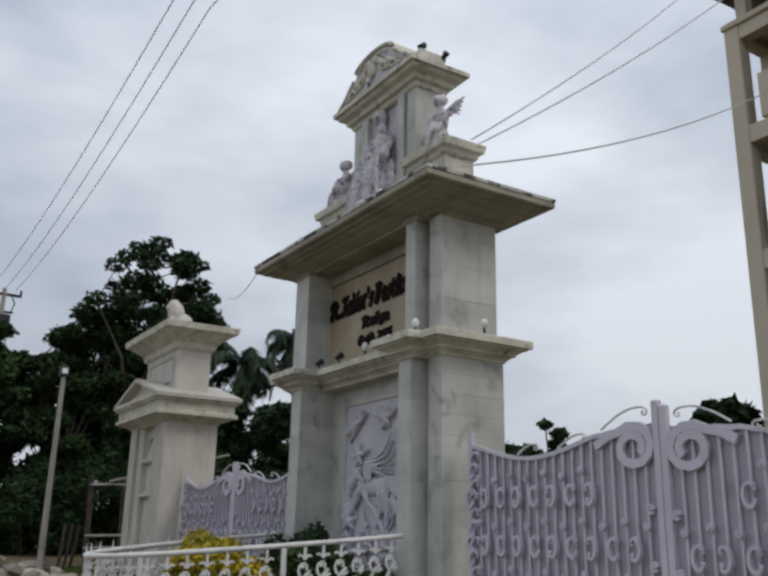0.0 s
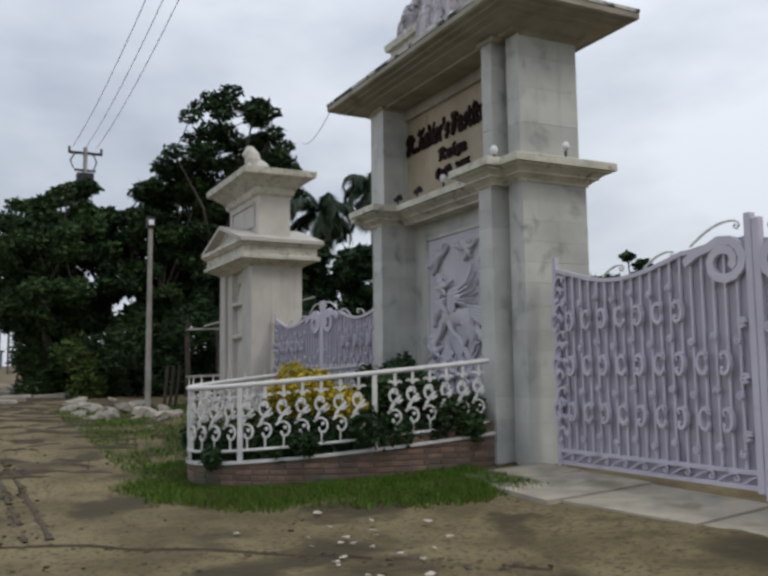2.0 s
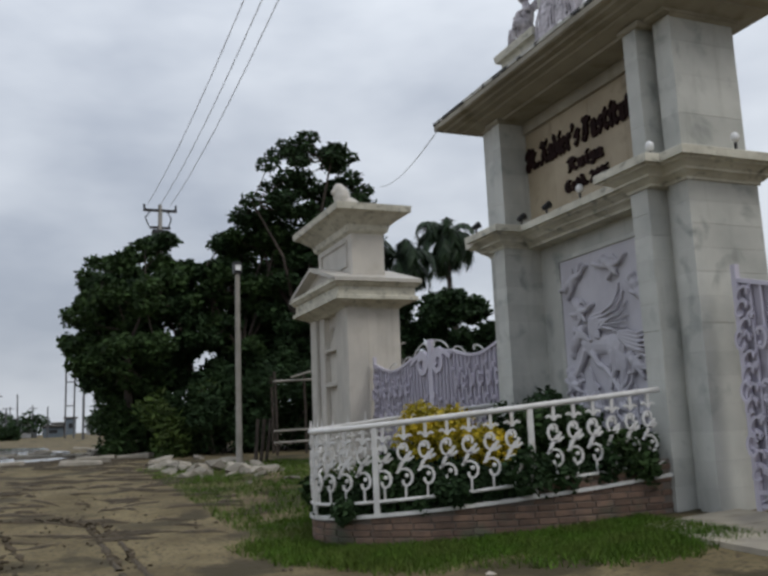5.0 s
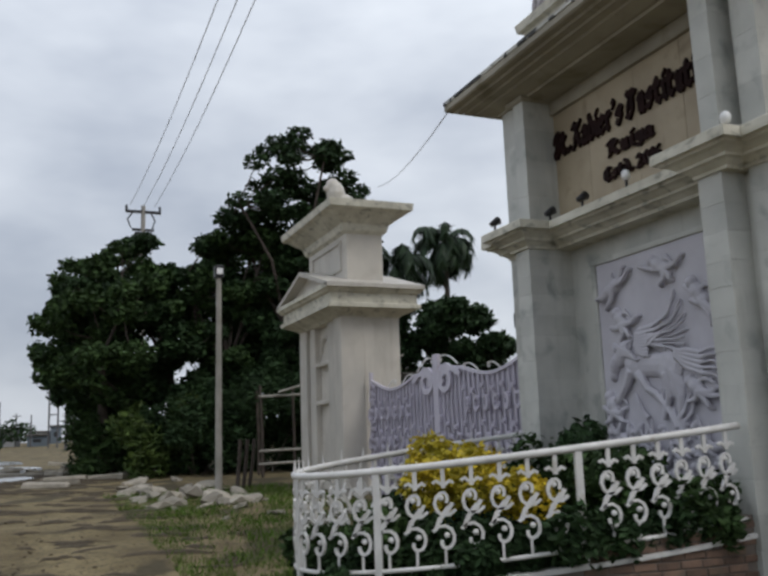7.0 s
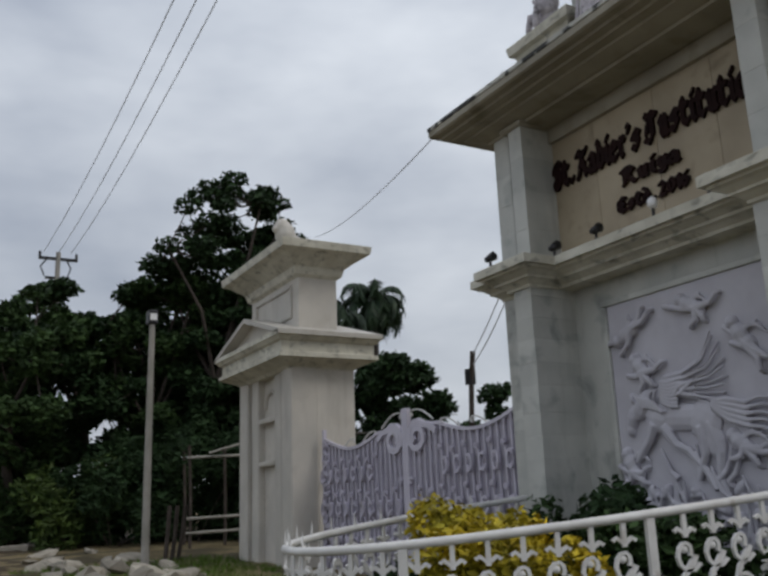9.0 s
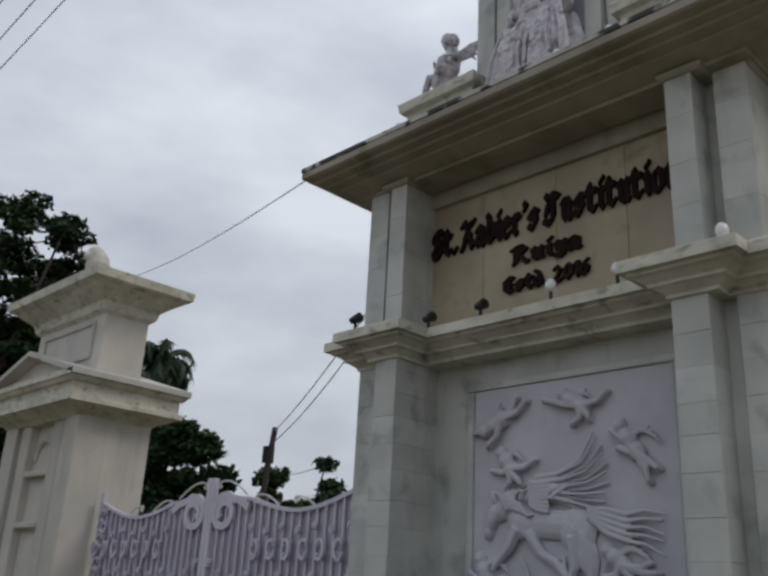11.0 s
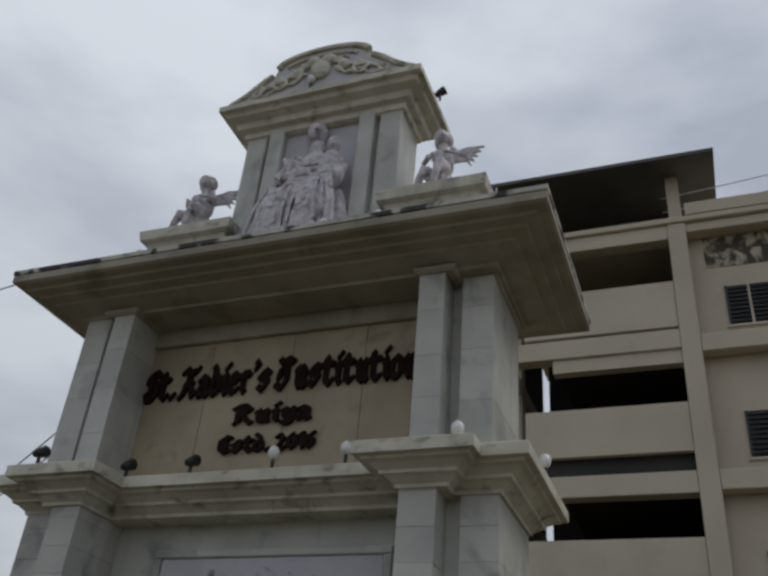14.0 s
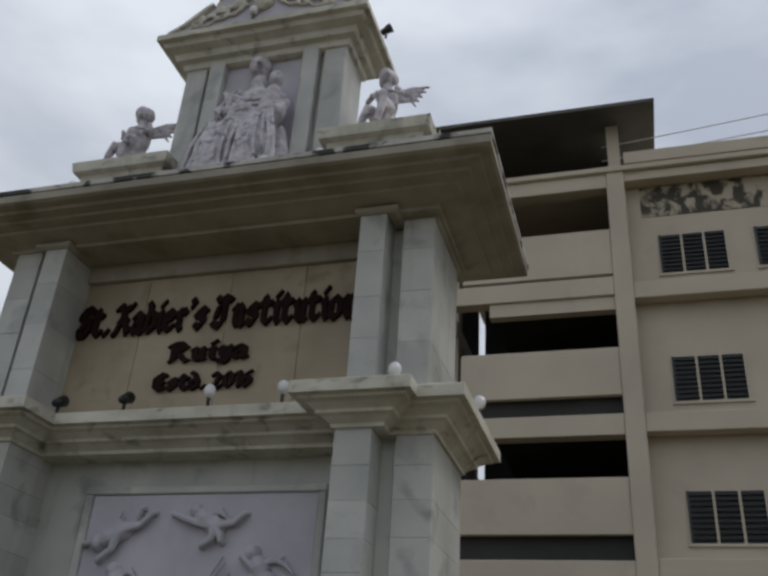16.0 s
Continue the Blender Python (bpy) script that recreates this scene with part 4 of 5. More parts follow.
    for k, t in enumerate(oval_steps(0.245)[1:-1]):
        if min(abs(t - q) for q in posts) > 0.03:
            p = on_oval(t)
            piece("baluster", bal, planter, pose(p.x, p.y, 0.47 + lift(p.y), 0, 0, tangent(t)) @ Matrix.Diagonal((1.18, 1.0, 1.02, 1)))
    for t in np.linspace(1.5, 2.9, 12):
        p = on_oval(t)
        bm = bmesh.new(); bmesh.ops.create_cone(bm, cap_ends=True, segments=6, radius1=0.016, radius2=0.002, depth=0.14, matrix=pose(p.x, p.y, 1.33 + lift(p.y)))
        part("spike", bm, WHITE_IRON, planter)
SOIL = material("dark_soil", (0.035, 0.028, 0.02), (0.05, 0.04, 0.03), 8.0, 0.95, bump=0.5)
planter_parts()

# ---- leaves ----
def leafy(name, base, dark, shine=0.45):
    m = material(name, base, dark, 2.0, shine, bump=0.0, gloss=0.12)
    n, k = m.node_tree.nodes, m.node_tree.links
    geo = n.new("ShaderNodeNewGeometry")
    hsv = n.new("ShaderNodeHueSaturation")
    r = n.new("ShaderNodeMapRange")
    r.inputs["To Min"].default_value, r.inputs["To Max"].default_value = 0.55, 1.5
    k.new(geo.outputs["Random Per Island"], r.inputs["Value"])
    k.new(r.outputs["Result"], hsv.inputs["Value"])
    b = n["Principled BSDF"]
    k.new(b.inputs["Base Color"].links[0].from_socket, hsv.inputs["Color"])
    k.new(hsv.outputs["Color"], b.inputs["Base Color"])
    return m
LEAF = leafy("dark_green_leaf", (0.026, 0.05, 0.018), (0.018, 0.035, 0.015), 0.65)
LEAF_B = leafy("mid_green_leaf", (0.038, 0.068, 0.021), (0.025, 0.046, 0.017), 0.65)
LEAF_Y = leafy("yellow_leaf", (0.5, 0.36, 0.02), (0.33, 0.28, 0.03))
LEAF_L = leafy("light_green_leaf", (0.06, 0.09, 0.022), (0.035, 0.06, 0.018))
PALM_LEAF = leafy("palm_leaf", (0.03, 0.05, 0.025), (0.02, 0.035, 0.02))
BARK = material("dark_bark", (0.07, 0.055, 0.045), (0.045, 0.036, 0.03), 5.0, 0.9, bump=0.5)
GRASS = leafy("grass_blade", (0.062, 0.125, 0.014), (0.075, 0.11, 0.02), 0.7)

def leaf_mesh(name, clumps, count, size, mat, seed, flat=0.6, narrow=0.5):
    """Many single leaves, thick in clumps: each clump a centre and radii; leaves hang at random angles."""
    rg = np.random.default_rng(seed)
    c = np.array([k[0] for k in clumps], float)
    r = np.array([k[1] for k in clumps], float)
    vol = r.prod(1) ** (2 / 3)
    pick = rg.choice(len(clumps), count, p=vol / vol.sum())
    d = rg.normal(size=(count, 3))
    d /= np.linalg.norm(d, axis=1)[:, None]
    rad = rg.uniform(0.35, 1.0, count) ** 0.6
    p = c[pick] + d * r[pick] * rad[:, None] + rg.normal(size=(count, 3)) * size * 0.4
    a = rg.normal(size=(count, 3)); a[:, 2] *= flat
    a /= np.linalg.norm(a, axis=1)[:, None]
    b = np.cross(a, rg.normal(size=(count, 3)))
    b /= np.linalg.norm(b, axis=1)[:, None] + 1e-9
    s = size * rg.uniform(0.6, 1.35, count)[:, None]
    up = np.cross(a, b) * s * 0.15
    v = np.stack([p - a * s, p + b * s * narrow - up, p + a * s, p - b * s * narrow - up], 1).reshape(-1, 3)
    f = np.arange(count * 4).reshape(-1, 4)
    me = bpy.data.meshes.new(name)
    me.from_pydata(v.tolist(), [], f.tolist())
    me.materials.append(mat)
    return me

def crown_of(name, parent, clumps, count, size, mat, seed, label="", **k):
    ob = new(name, leaf_mesh(name, clumps, count, size, mat, seed, **k))
    ob.parent = parent
    return tagged(ob, label)

def shrub(name, label, at, clumps, count, size, mat, seed, category="shrub", **k):
    t = thing(name, label, category, at=at)
    bm = bmesh.new()
    for c, r in clumps[:5]:
        tube(bm, [(0.1 * c[0], 0.1 * c[1], -0.05), (0.5 * c[0], 0.5 * c[1], c[2] * 0.5), (c[0], c[1], c[2])], 0.018, 5, r_end=0.008)
    part("stem", bm, BARK, t)
    crown_of("foliage", t, clumps, count, size, mat, seed, **k)
    return t
rs = random.Random(21)
def lumps(n, rx, ry, z0, z1, r):
    return [((rs.uniform(-rx, rx), rs.uniform(-ry, ry), rs.uniform(z0, z1)), (r * rs.uniform(0.7, 1.3),) * 3) for _ in range(n)]
shrub("golden_shrub", "bright yellow-leaved shrub behind the railing", (-0.75, -2.0, 0.25 + lift(-2.0)), lumps(9, 0.5, 0.35, 0.4, 0.95, 0.22), 2600, 0.045, LEAF_Y, 1)
shrub("golden_shrub", "bright yellow-leaved shrub behind the railing", (0.55, -2.5, 0.25 + lift(-2.5)), lumps(12, 0.55, 0.4, 0.35, 0.85, 0.22), 3400, 0.045, LEAF_Y, 2)
for i, (x, y, n, h) in enumerate(((1.0, -1.4, 12, 0.75), (0.2, -1.0, 14, 1.0), (-0.9, -1.0, 12, 0.9), (-1.2, -2.6, 10, 0.5), (0.1, -3.3, 12, 0.4), (0.9, -2.9, 10, 0.35), (-0.5, -3.6, 9, 0.3), (1.35, -2.0, 8, 0.3), (1.55, -0.95, 8, 0.55))):
    shrub("green_shrub", "low dark green leafy shrub in the planter", (x, y, 0.25 + lift(y)), lumps(n + 4, 0.42, 0.34, 0.08, h, 0.22), 3000, 0.055, LEAF if i % 2 else LEAF_B, 30 + i)
def hedge():
    cl = []
    for t in oval_steps(0.13, -0.2)[2:-2]:
        for _ in range(2):
            p = on_oval(t, -0.2 + rs.uniform(-0.15, 0.1))
            cl.append(((p.x, p.y, 0.34 + lift(p.y) + rs.uniform(-0.06, 0.2)), (0.11,) * 3))
    shrub("creeping_hedge", "low dark green creeping hedge along the kerb", (0, 0, 0), cl[::12][:4] + cl, 16000, 0.042, LEAF, 60, "hedge")
hedge()
shrub("trailing_plant", "dark green plant spilling over the brick kerb", (1.72, -1.15, 0.36), lumps(7, 0.12, 0.25, 0.0, 0.35, 0.14), 900, 0.05, LEAF, 50)
shrub("trailing_plant", "dark green plant spilling over the brick kerb", (0.2, -3.95, 0.13), lumps(9, 0.6, 0.16, -0.05, 0.16, 0.1), 1100, 0.045, LEAF, 51)
shrub("trailing_plant", "dark green plant spilling over the brick kerb", (1.2, -3.0, 0.22), lumps(9, 0.25, 0.5, -0.05, 0.18, 0.1), 1100, 0.045, LEAF, 52)

# ---- the unfinished school building behind ----
building = thing("school_building", "cream four-storey concrete building with open galleries and barred windows", "building")
MOULDY = material("mould_blackened_wall", (0.5, 0.435, 0.335), (0.44, 0.385, 0.295), 0.5, 0.85, bump=0.15, stain=(0.07, 0.065, 0.05), stain_scale=3.4, stain_at=0.44, sharp=0.1, stretch=(1, 1, 0.7))
SLAT = material("dark_louvre", (0.03, 0.035, 0.033), None, 4.0, 0.35)
def school():
    xl, xc, xr, yf = -0.28, 4.02, 33.0, 10.8
    F = (2.15, 5.2, 8.17, 11.32, 14.55)
    for x in (xl, xc, 12.0, 20.0, 28.0):
        part("column", boxed(x, x + 0.42, yf, yf + 0.42, -0.5, 14.6, bevel=0.02), CREAM, building)
    part("column", boxed(xl, xl + 0.4, yf + 1.5, yf + 1.9, -0.5, 14.6, bevel=0.02), CREAM, building)
    part("roof_slab", boxed(xl - 0.05, xr, yf - 0.06, 21, F[4] - 0.16, F[4], bevel=0.02), CREAM, building)
    for i, z in enumerate(F):
        part("front_beam", boxed(xc + 0.42, xr, yf + 0.05, yf + 0.4, z - 0.42, z - 0.165 if i == 4 else z, bevel=0.015), CREAM, building)
        part("end_beam", boxed(xl + 0.02, xl + 0.38, yf + 0.42, 18, z - 0.42, z - 0.165 if i == 4 else z), CREAM, building)
        if i < 4:
            # Slab takes the dark shade colour too.
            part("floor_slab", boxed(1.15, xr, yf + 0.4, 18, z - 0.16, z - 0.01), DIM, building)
            top = F[i + 1] - 0.42
            wall = part("wall", boxed(xc + 0.1, xr, yf + 0.45, yf + 0.6, z, top + 0.26), CREAM, building)
            if i == 3:
                part("stained_band", boxed(xc + 0.75, xr, yf + 0.435, yf + 0.446, z + 1.95, top), MOULDY, wall, "wall band blackened by mould")
            for k in range(4):
                x0 = 5.1 + k * 2.1 + (0.6 if k > 1 else 0)
                zb, zt = z + 0.36, z + 1.4
                win = part("window", boxed(x0 - 0.06, x0 + 1.56, yf + 0.4, yf + 0.452, zb - 0.06, zb - 0.004), CREAM, building, "barred louvre window")
                # Flat black sheet stands for the unlit depth behind the louvres.
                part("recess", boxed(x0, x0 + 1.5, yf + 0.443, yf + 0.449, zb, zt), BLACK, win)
                for a in ((x0, x0 + 0.05), (x0 + 0.48, x0 + 0.53), (x0 + 0.97, x0 + 1.02), (x0 + 1.45, x0 + 1.5)):
                    part("mullion", boxed(*a, yf + 0.4, yf + 0.442, zb, zt), CREAM if a[0] > x0 else SLAT, win)
                for j in range(9):
                    bm = bmesh.new()
                    box(bm, x0 + 0.05, x0 + 1.45, -0.03, 0.03, -0.004, 0.004)
                    bmesh.ops.transform(bm, matrix=pose(0, yf + 0.425, zb + 0.08 + j * 0.11, 35, 0, 0), verts=bm.verts)
                    part("louvre", bm, SLAT, win)
    for a, b in ((13.98, 14.385), (11.02, 11.5), (7.7, 8.17), (4.7, 5.15)):
        part("gallery_beam", boxed(xl + 0.42, xc - 0.004, yf + 0.03, yf + 0.4, a, b, bevel=0.015), CREAM, building)
    for a, b in ((11.58, 12.8), (8.6, 9.72), (5.65, 6.81), (2.5, 4.95)):
        part("gallery_parapet", boxed(0.5, xc - 0.004, yf + 0.05, yf + 0.2, a, b, bevel=0.012), CREAM, building)
        # Dark strip below each parapet, with the gallery's shade in its colour.
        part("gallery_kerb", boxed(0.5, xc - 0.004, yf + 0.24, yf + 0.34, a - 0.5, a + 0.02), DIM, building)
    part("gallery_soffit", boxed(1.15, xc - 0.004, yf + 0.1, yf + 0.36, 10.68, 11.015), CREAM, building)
    # Back, side and end walls added in the near-black, so the bay reads unlit.
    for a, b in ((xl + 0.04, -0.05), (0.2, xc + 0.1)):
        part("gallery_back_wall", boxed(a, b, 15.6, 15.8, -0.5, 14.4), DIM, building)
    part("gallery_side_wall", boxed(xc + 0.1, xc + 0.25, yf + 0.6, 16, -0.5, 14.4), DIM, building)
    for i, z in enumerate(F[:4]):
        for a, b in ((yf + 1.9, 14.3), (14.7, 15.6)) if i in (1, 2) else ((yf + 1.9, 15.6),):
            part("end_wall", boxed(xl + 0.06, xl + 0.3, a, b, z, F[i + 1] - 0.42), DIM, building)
    # roof shelter
    bm = bmesh.new()
    box(bm, -1.0, 5.2, -1.2, 1.6, -0.05, 0.05)
    bmesh.ops.transform(bm, matrix=pose(0.1, 11.4, 16.05, 2, 0, 0), verts=bm.verts)
    part("shelter_roof", bm, CANOPY, building, "dark sheet roof of the stair shelter")
    for x, y in ((4.1, 11.0), (0.0, 11.0), (4.1, 12.5), (0.0, 12.5)):
        part("shelter_post", boxed(x, x + 0.3, y, y + 0.3, 14.55, 16.02), CREAM, building)
    # Backing in the same shade colour, dark under the shelter roof.
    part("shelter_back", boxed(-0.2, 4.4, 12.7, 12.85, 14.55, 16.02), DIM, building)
    part("roof_parapet", boxed(xc + 0.45, xr, yf - 0.08, yf + 0.06, 14.555, 14.9, bevel=0.01), CREAM, building)
school()
building.location, building.scale = (-0.47, 0.35, 0), (1.03, 1.03, 1.03)

# ---- grass, apron, rubble ----
def grass_patch(name, label, count, inside, seed, h=(0.04, 0.11)):
    rg = np.random.default_rng(seed)
    pts = []
    while len(pts) < count:
        x, y = rg.uniform(-14, 5.5), rg.uniform(-7.5, 0)
        k = inside(x, y) + 0.45 * noise.noise((x * 0.9, y * 0.9, 7)) + 0.2 * noise.noise((x * 3, y * 3, 2))
        if rg.uniform() < k:
            pts.append((x, y))
    p = np.array(pts)
    z = np.array([ground_z(x, y) - 0.01 for x, y in pts])
    a = rg.uniform(0, 6.28, count)
    w, hh = 0.008, rg.uniform(*h, count)
    lean = rg.normal(size=(count, 2)) * hh[:, None] * 0.5
    v = np.empty((count, 3, 3))
    v[:, 0] = np.c_[p[:, 0] - w * np.cos(a), p[:, 1] - w * np.sin(a), z]
    v[:, 1] = np.c_[p[:, 0] + w * np.cos(a), p[:, 1] + w * np.sin(a), z]
    v[:, 2] = np.c_[p + lean, z + hh]
    me = bpy.data.meshes.new(name)
    me.from_pydata(v.reshape(-1, 3).tolist(), [], np.arange(count * 3).reshape(-1, 3).tolist())
    me.materials.append(GRASS)
    tagged(new(name, me), label, "grass", kind="stuff")
def oval_d(x, y):
    return math.hypot(x / PA, (min(y, PY) - PY) / PB)
grass_patch("lawn", "short green grass strip round the planter", 60000, lambda x, y: 5 * (1.0 - math.hypot(x / (3.9 if x > 0 else 3.4), (min(y, PY) - PY) / 4.55)) if oval_d(x, y) > 0.97 and y < -0.9 else -2, 4)
grass_patch("weeds", "sparse weeds on the bare ground", 15000, lambda x, y: 0.34 if -13 < x < -1 and -4.8 < y < -0.6 else -2, 5, (0.04, 0.14))

def apron():
    pav = thing("pavement", "worn concrete slabs before the gate", "pavement", kind="structure")
    for x0, x1, d0, d1 in ((2.3, 3.1, -1.28, -1.35), (3.12, 4.3, -1.42, -1.48), (4.32, 5.9, -1.3, -1.05), (5.92, 7.4, -0.98, -0.85), (7.42, 9.2, -0.95, -0.8)):
        bm = bmesh.new()
        z = ground_z((x0 + x1) / 2, -0.8) + 0.045
        top = [bm.verts.new(v) for v in ((x0, d0, z - 0.03), (x1, d1, z - 0.06), (x1, -0.02, z + 0.03), (x0, -0.02, z + 0.05))]
        low = [bm.verts.new(v.co - Vector((0, 0, 0.2))) for v in top]
        for i in range(4):
            bm.faces.new((top[i], top[(i + 1) % 4], low[(i + 1) % 4], low[i]))
        bm.faces.new(top); bm.faces.new(low[::-1])
        part("slab", bm, CONCRETE, pav)
apron()

STONE = material("pale_broken_concrete", (0.33, 0.3, 0.25), (0.23, 0.21, 0.17), 4.0, 0.9, bump=0.4, vary=0.35)
CLOD = material("dark_mud", (0.06, 0.046, 0.028), (0.09, 0.07, 0.045), 9.0, 0.95, bump=0.4, vary=0.3)
def rough_stone(bm, at, size, rg, jag=0.25):
    r = bmesh.ops.create_icosphere(bm, subdivisions=1, radius=1.0)
    q = Euler([rg.uniform(-0.4, 0.4), rg.uniform(-0.4, 0.4), rg.uniform(0, 6.28)]).to_matrix()
    for v in r["verts"]:
        v.co = q @ Vector([c * s * (1 + rg.uniform(-jag, jag)) for c, s in zip(v.co, size)]) + Vector(at)
def rubble():
    rg = random.Random(8)
    for k in range(56):
        u = rg.uniform(0, 1)
        x = -11.5 + rg.uniform(-6, 5.0) * (0.4 + 0.6 * u)
        y = -2.6 - rg.uniform(-0.6, 1.8) * (1 if x < -8 else 0.8)
        s = rg.choice((0.12, 0.16, 0.22, 0.3, 0.42))
        bm = bmesh.new()
        rough_stone(bm, (0, 0, 0), (s, s * 0.7, s * rg.uniform(0.25, 0.5)), rg)
        ob = finish("rubble_stone", bm, STONE)
        ob.location = (x, y, ground_z(x, y) + s * 0.1)
        tagged(ob, "pale broken lump of concrete on the earth", "rubble", "rubble heap")
    bm = bmesh.new()
    lines = (((-3.8, -11.0), (-3.58, -9.15), (-3.31, -8.24), (-2.48, -7.67), (-0.65, -7.48), (1.26, -7.6), (4.2, -7.75)), ((-3.7, -10.5), (-3.92, -8.49), (-3.99, -7.04), (-3.06, -6.42), (-0.22, -6.33), (1.88, -6.3), (2.75, -6.29)),
             ((2.95, -10.0), (2.86, -7.58), (2.84, -6.78), (3.28, -5.9), (3.9, -5.06), (4.47, -4.18), (5.44, -3.4), (6.09, -2.8)))
    for ln in lines:
        for off in (-0.11, 0.11):
            for a, b in zip(ln, ln[1:]):
                n = int(math.dist(a, b) / 0.07)
                for i in range(n):
                    u = i / n
                    x = a[0] + (b[0] - a[0]) * u + rg.gauss(0, 0.03)
                    y = a[1] + (b[1] - a[1]) * u + off + rg.gauss(0, 0.03)
                    if rg.random() < 0.62:
                        s = rg.uniform(0.015, 0.05)
                        rough_stone(bm, (x, y, ground_z(x, y) + 0.0), (s * 1.4, s, s * 0.55), rg)
    for k in range(700):
        x, y = rg.uniform(-9, 9), rg.uniform(-10, -3.4)
        if oval_d(x, y) > 1.25:
            s = rg.uniform(0.008, 0.03)
            rough_stone(bm, (x, y, ground_z(x, y) + 0.005), (s * 1.3, s, s * 0.5), rg)
    # soft broken ridges of mud beside the wheel lines
    for ln, w0, keep in ((lines[2], 0.028, 0.8), (lines[0], 0.05, 0.6), (lines[1], 0.06, 0.6)):
        for off in ((0.0,) if w0 < 0.04 else (-0.11, 0.11)):
            for a, b in zip(ln, ln[1:]):
                d = Vector((b[0] - a[0], b[1] - a[1])).normalized()
                n = max(2, int(math.dist(a, b) / 0.08))
                prev = None
                for i in range(n + 1):
                    u = i / n
                    x, y = a[0] + (b[0] - a[0]) * u - d.y * off, a[1] + (b[1] - a[1]) * u + d.x * off
                    q = w0 * (0.6 + 0.9 * abs(noise.noise((x * 3, y * 3, 1))))
                    z = ground_z(x, y) + 0.05 * (noise.noise((x * 0.5, y * 0.5, 0)) + 0.5 * noise.noise((x * 1.7, y * 1.7, 4)))
                    row = [bm.verts.new((x - d.y * k * q, y + d.x * k * q, z + h)) for k, h in ((-1, -0.02), (-0.4, 0.02), (0.4, 0.018), (1, -0.02))]
                    if prev and noise.noise((x * 1.3, y * 1.3, 9)) < keep - 0.45:
                        for m in range(3):
                            bm.faces.new((prev[m], prev[m + 1], row[m + 1], row[m]))
                    prev = row
    ob = finish("mud_clods", bm, CLOD)
    tagged(ob, "dark mud clods along the wheel ruts", "mud", kind="stuff")
    for k in range(26):
        x, y = rg.gauss(4.6, 0.7), rg.gauss(-3.8, 0.4)
        bm = bmesh.new()
        s = rg.uniform(0.02, 0.05)
        vs = [bm.verts.new((s * math.cos(a) * rg.uniform(0.6, 1.4), s * math.sin(a) * rg.uniform(0.6, 1.4), rg.uniform(0, 0.02))) for a in (0, 1.2, 2.5, 3.7, 5.0)]
        f = bm.faces.new(vs)
        r = bmesh.ops.extrude_face_region(bm, geom=[f])
        for v in r["geom"]:
            if isinstance(v, bmesh.types.BMVert):
                v.co.z += 0.006
        ob = finish("litter_scrap", bm, PAPER)
        ob.location = (x, y, ground_z(x, y) + 0.03)
        tagged(ob, "small pale scrap of litter on the earth", "litter", "litter scraps")
PAPER = material("pale_litter", (0.55, 0.5, 0.44), (0.4, 0.36, 0.3), 6.0, 0.8)
rubble()

WATER = material("muddy_puddle_water", (0.09, 0.075, 0.055), (0.07, 0.06, 0.042), 0.8, 0.07, bump=0.02, bump_scale=3.0, gloss=0.5)
